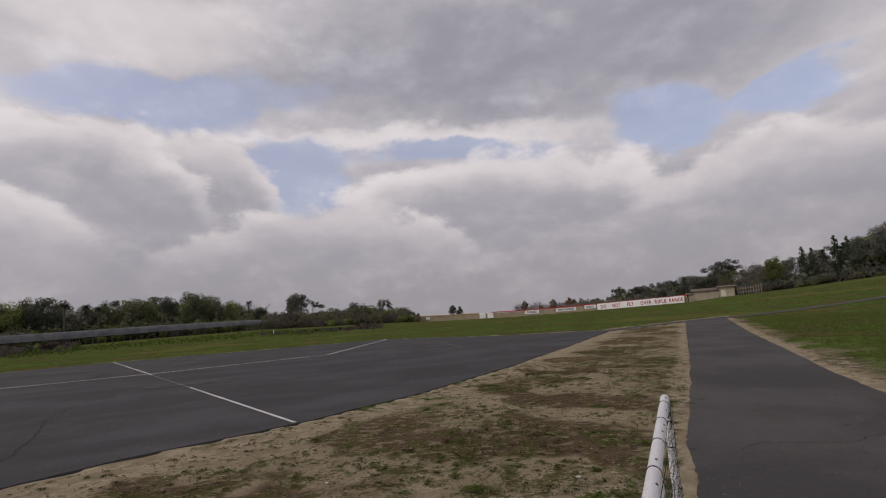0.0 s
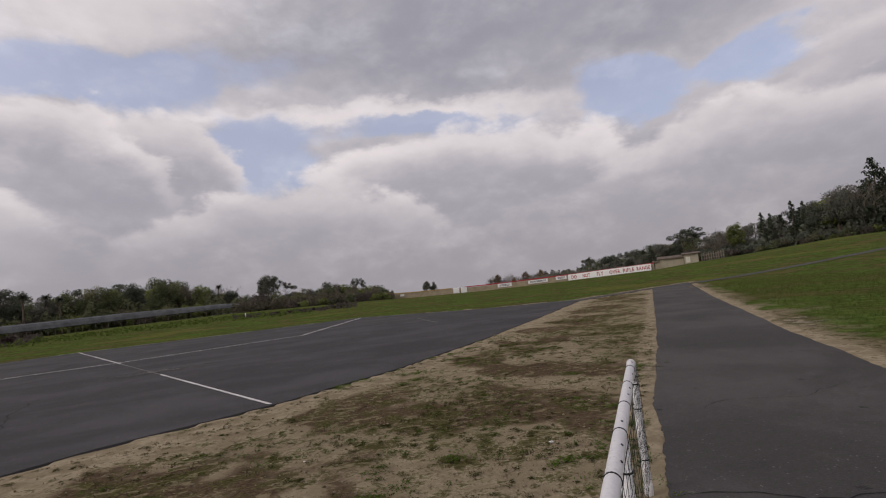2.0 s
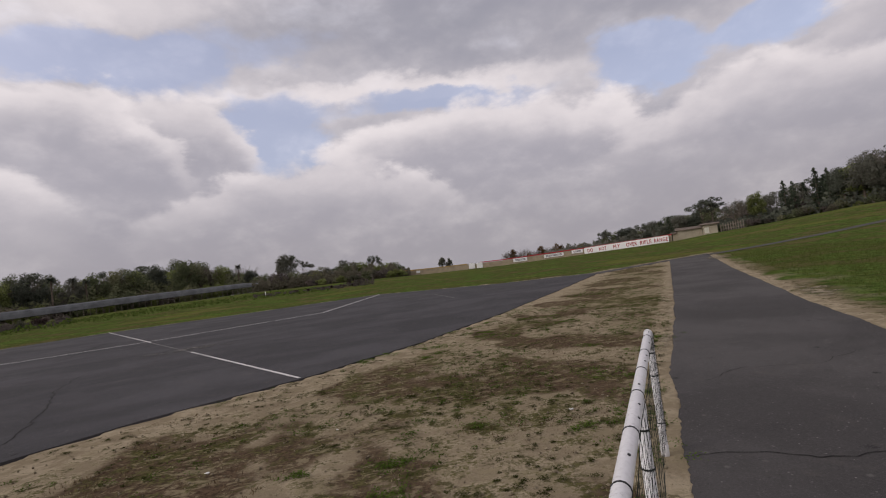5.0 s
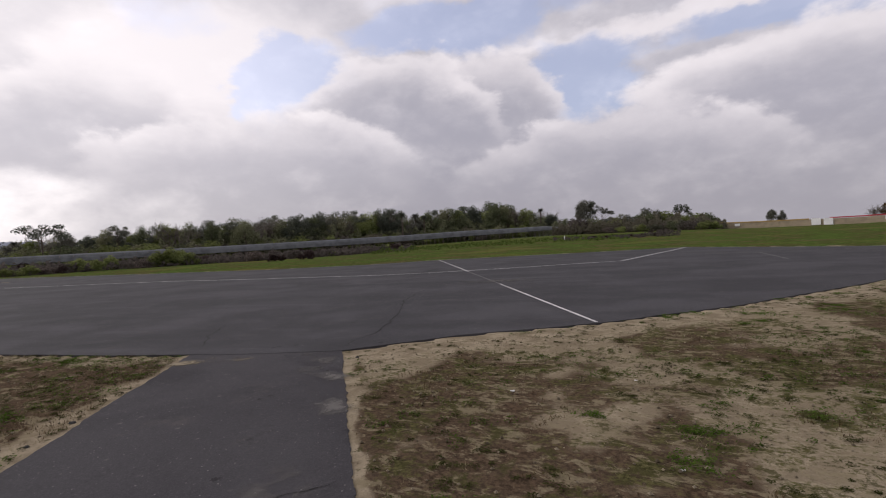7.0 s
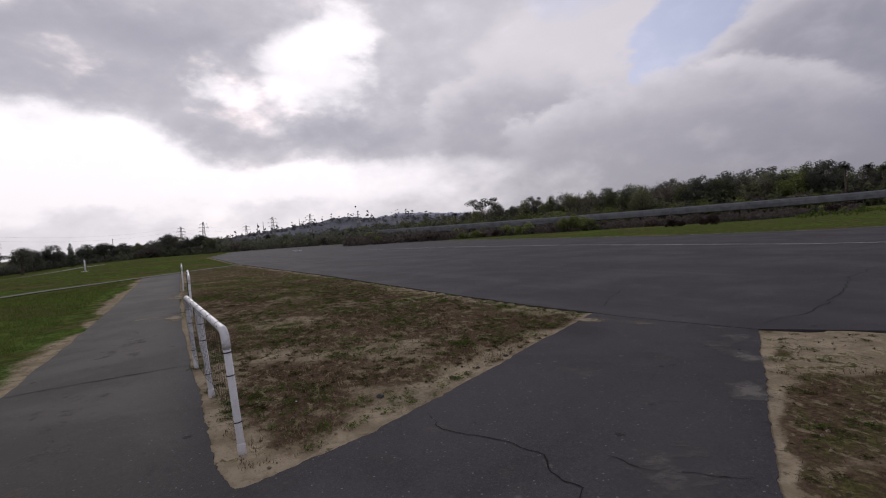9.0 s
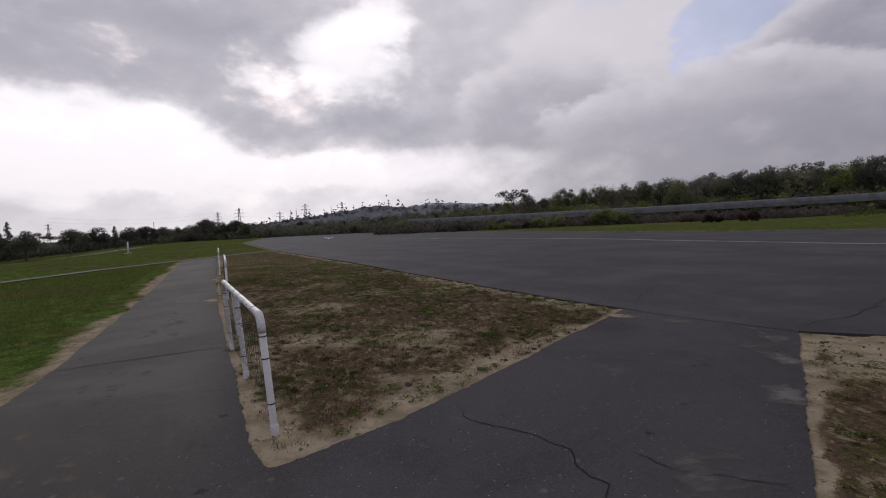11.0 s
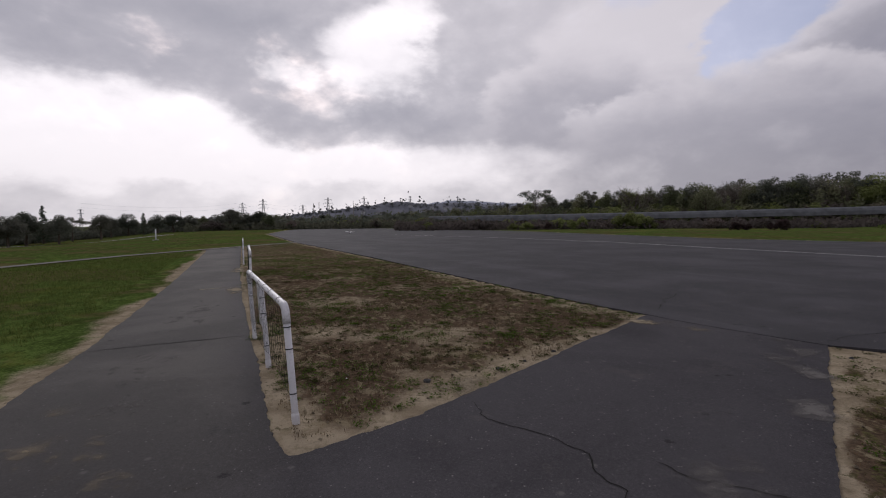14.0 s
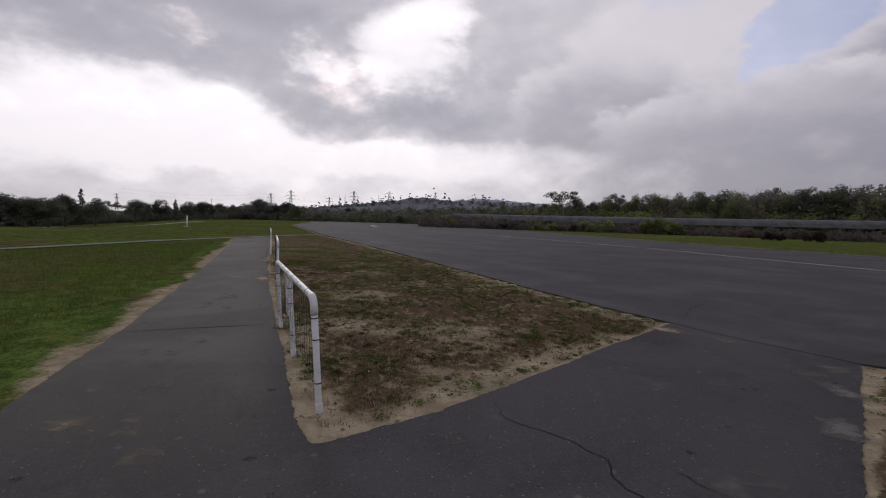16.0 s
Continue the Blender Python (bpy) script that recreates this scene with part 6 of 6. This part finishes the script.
patches("soil_crumbs", WEDGE_A, 2500, crumb, M_STONE, "crumbs of dry soil and gravel", "gravel", 5, lambda x, y: y < 9)
patches("soil_crumbs", WEDGE_B, 1800, crumb, M_STONE, "crumbs of dry soil and gravel", "gravel", 6, lambda x, y: x > -12)
FIELD_LEFT = [(-4.6, -4.2), (-10.2, -5.3), (-14.8, -6.6), (-31, -11.0), (-24, -14.0), (-12, -17), (-4, -14)]
FIELD_RIGHT = [(7.6, 7.4), (10.9, 14.0), (15.4, 23.0), (25.8, 43.0), (34, 44), (26, 20), (16, 8)]
patches("grass", FIELD_LEFT, 16000, lambda r, x, y: tuft(r, x, y, (0.04, 0.11), 4), M_GRASS, "short green field grass", "grass", 7, clear=1.2)
patches("grass", FIELD_RIGHT, 12000, lambda r, x, y: tuft(r, x, y, (0.04, 0.12), 4), M_GRASS, "short green field grass by the walkway", "grass", 8, clear=3.0)


# ---------------------------------------------------------------- sand blown over the tarmac
def drift_material(name, dark, light):
    m, t = material(name)
    p = t.add("ShaderNodeNewGeometry").outputs["Position"]
    n = t.noise(p, 2.2, 7.0, 0.7, 0.3)
    fine = t.noise(p, 40.0, 4.0, 0.7)
    c = t.mix(fine, dark, light)
    veil = t.ramp(t.math("ADD", t.attr("fade"), t.math("MULTIPLY", t.math("SUBTRACT", n, 0.5), 2.8)), 0.3, 1.05)
    b = t.add("ShaderNodeBsdfPrincipled", {"Base Color": c, "Roughness": 0.95, "Specular IOR Level": 0.1})
    clear = t.add("ShaderNodeBsdfTransparent")
    mx = t.add("ShaderNodeMixShader", {0: veil, 1: clear, 2: b})
    t.add("ShaderNodeOutputMaterial", {"Surface": mx})
    return m


M_DRIFT = drift_material("blown_sand_film", (0.20, 0.165, 0.11), (0.34, 0.285, 0.20))
M_DUST = drift_material("pale_dust_film", (0.12, 0.113, 0.108), (0.20, 0.186, 0.17))


def sand_drift(x, y, rx, ry, turn, top, strong=1.0, mat=M_DRIFT):
    """A thin film of sand, thickest in its middle."""
    n, k = 28, 7
    vs, fs, fade = [], [], []
    g = radians(turn)
    for j in range(k + 1):
        for i in range(n):
            a = 2 * math.pi * i / n
            r = j / k
            u, v = rx * r * math.cos(a), ry * r * math.sin(a)
            px, py = x + u * math.cos(g) - v * math.sin(g), y + u * math.sin(g) + v * math.cos(g)
            vs.append((px, py, float(land(px, py)) + top + 0.003 * (1 - r)))
            fade.append(strong * (1 - r) ** 0.8)
    for j in range(k):
        for i in range(n):
            fs.append((j * n + i, j * n + (i + 1) % n, (j + 1) * n + (i + 1) % n, (j + 1) * n + i)[::-1])
    ob = mesh_object("sand_drift", vs, fs, mat)
    ob.data.attributes.new("fade", "FLOAT", "POINT").data.foreach_set("value", np.array(fade, np.float32))
    tagged(ob, "thin film of pale sand blown over the tarmac", "sand", "sand drifts", "structure")


sand_drift(-3.75, 3.58, 0.62, 0.26, 150, 0.012, 0.85, M_DUST)
sand_drift(-13.2, -4.3, 0.75, 0.10, 118, 0.012, 1.0)
sand_drift(-3.8, -2.2, 1.5, 0.8, 30, 0.012, 0.35)
sand_drift(-62, 17.5, 3.0, 0.5, 12, 0.03, 1.0)
sand_drift(-52, 26.0, 3.5, 0.5, 8, 0.03, 1.1)
sand_drift(-43, 27.4, 3.0, 0.4, 14, 0.03, 1.1)
sand_drift(-33, 30.0, 2.0, 0.4, 25, 0.03, 1.0)
sand_drift(-76, 24.6, 4.0, 0.6, 15, 0.03, 1.0)
sand_drift(-9.5, 44.6, 2.2, 0.5, 28, 0.03, 1.0)
sand_drift(9.0, 37.6, 2.2, 0.5, -10, 0.03, 1.0)
sand_drift(-5.5, 5.05, 0.8, 0.3, 160, 0.012, 0.75, M_DUST)
sand_drift(-7.3, 4.2, 0.9, 0.35, 40, 0.012, 0.85)
sand_drift(-5.0, 0.9, 0.9, 0.3, 125, 0.012, 0.8)
sand_drift(-8.4, 17.0, 2.4, 1.1, 20, 0.026, 0.75, M_DUST)
sand_drift(-4.75, 4.45, 0.95, 0.3, 165, 0.012, 0.8, M_DUST)
sand_drift(-2.6, 1.9, 1.6, 0.7, 140, 0.012, 0.45, M_DUST)
sand_drift(-9.5, -3.4, 2.4, 0.5, 196, 0.012, 0.5, M_DUST)
sand_drift(-5.6, -2.6, 1.8, 0.4, 196, 0.012, 0.5, M_DUST)
sand_drift(9.5, 12.0, 2.5, 0.7, 64, 0.012, 0.8)
sand_drift(21.5, 36.5, 5.0, 1.2, 62, 0.012, 0.9)
sand_drift(-18.5, -4.95, 1.6, 0.5, 195, 0.012, 0.9)
sand_drift(-13.0, -3.6, 1.2, 0.4, 195, 0.012, 0.9)
sand_drift(3.9, 8.3, 1.6, 0.22, 64, 0.012, 0.8)


# ---------------------------------------------------------------- litter and broken tarmac
M_SCRAP = plain_material("white_paper_scrap", (0.70, 0.69, 0.66), 0.8, 0.05)
M_CHUNK = plain_material("broken_asphalt", (0.055, 0.052, 0.050), 0.95, 0.3, 20.0)


def lump(name, x, y, size, mat, label, category, group, seed, flat_=0.55):
    """An uneven pebble-like lump lying on the ground."""
    rng = random.Random(seed)
    bm = bmesh.new()
    bmesh.ops.create_icosphere(bm, subdivisions=2, radius=size)
    for v in bm.verts:
        k = 1 + 0.45 * noise.noise(v.co * (1.6 / size) + Vector((seed, 0, 0)))
        v.co = Vector((v.co.x * k * 1.3, v.co.y * k, v.co.z * k * flat_))
    ob = part(name, bm, mat)
    ob.matrix_basis = pose(x, y, size * flat_ * 0.5, 0, 0, rng.uniform(0, 360))
    return tagged(ob, label, category, group)


for i, (x, y, s_) in enumerate(((1.38, 5.23, 0.022), (-2.28, 4.75, 0.02), (-1.2, 5.6, 0.014), (-0.5, 3.6, 0.014), (-6.5, 0.2, 0.016), (-5.3, -0.4, 0.012))):
    lump("paper_scrap", x, y, s_, M_SCRAP, "crumpled white scrap lying on the soil", "litter", "litter on the soil", 30 + i, 0.35)
for i, (x, y, s_) in enumerate(((-5.05, 0.42, 0.04), (-5.35, 1.25, 0.028), (-5.6, 1.62, 0.022), (-5.95, 2.1, 0.026), (-5.05, 5.35, 0.025), (-4.9, 4.6, 0.02))):
    lump("asphalt_chunk", x, y, s_, M_CHUNK, "dark broken lump of asphalt at the tarmac edge", "rubble", "broken tarmac lumps", 50 + i)
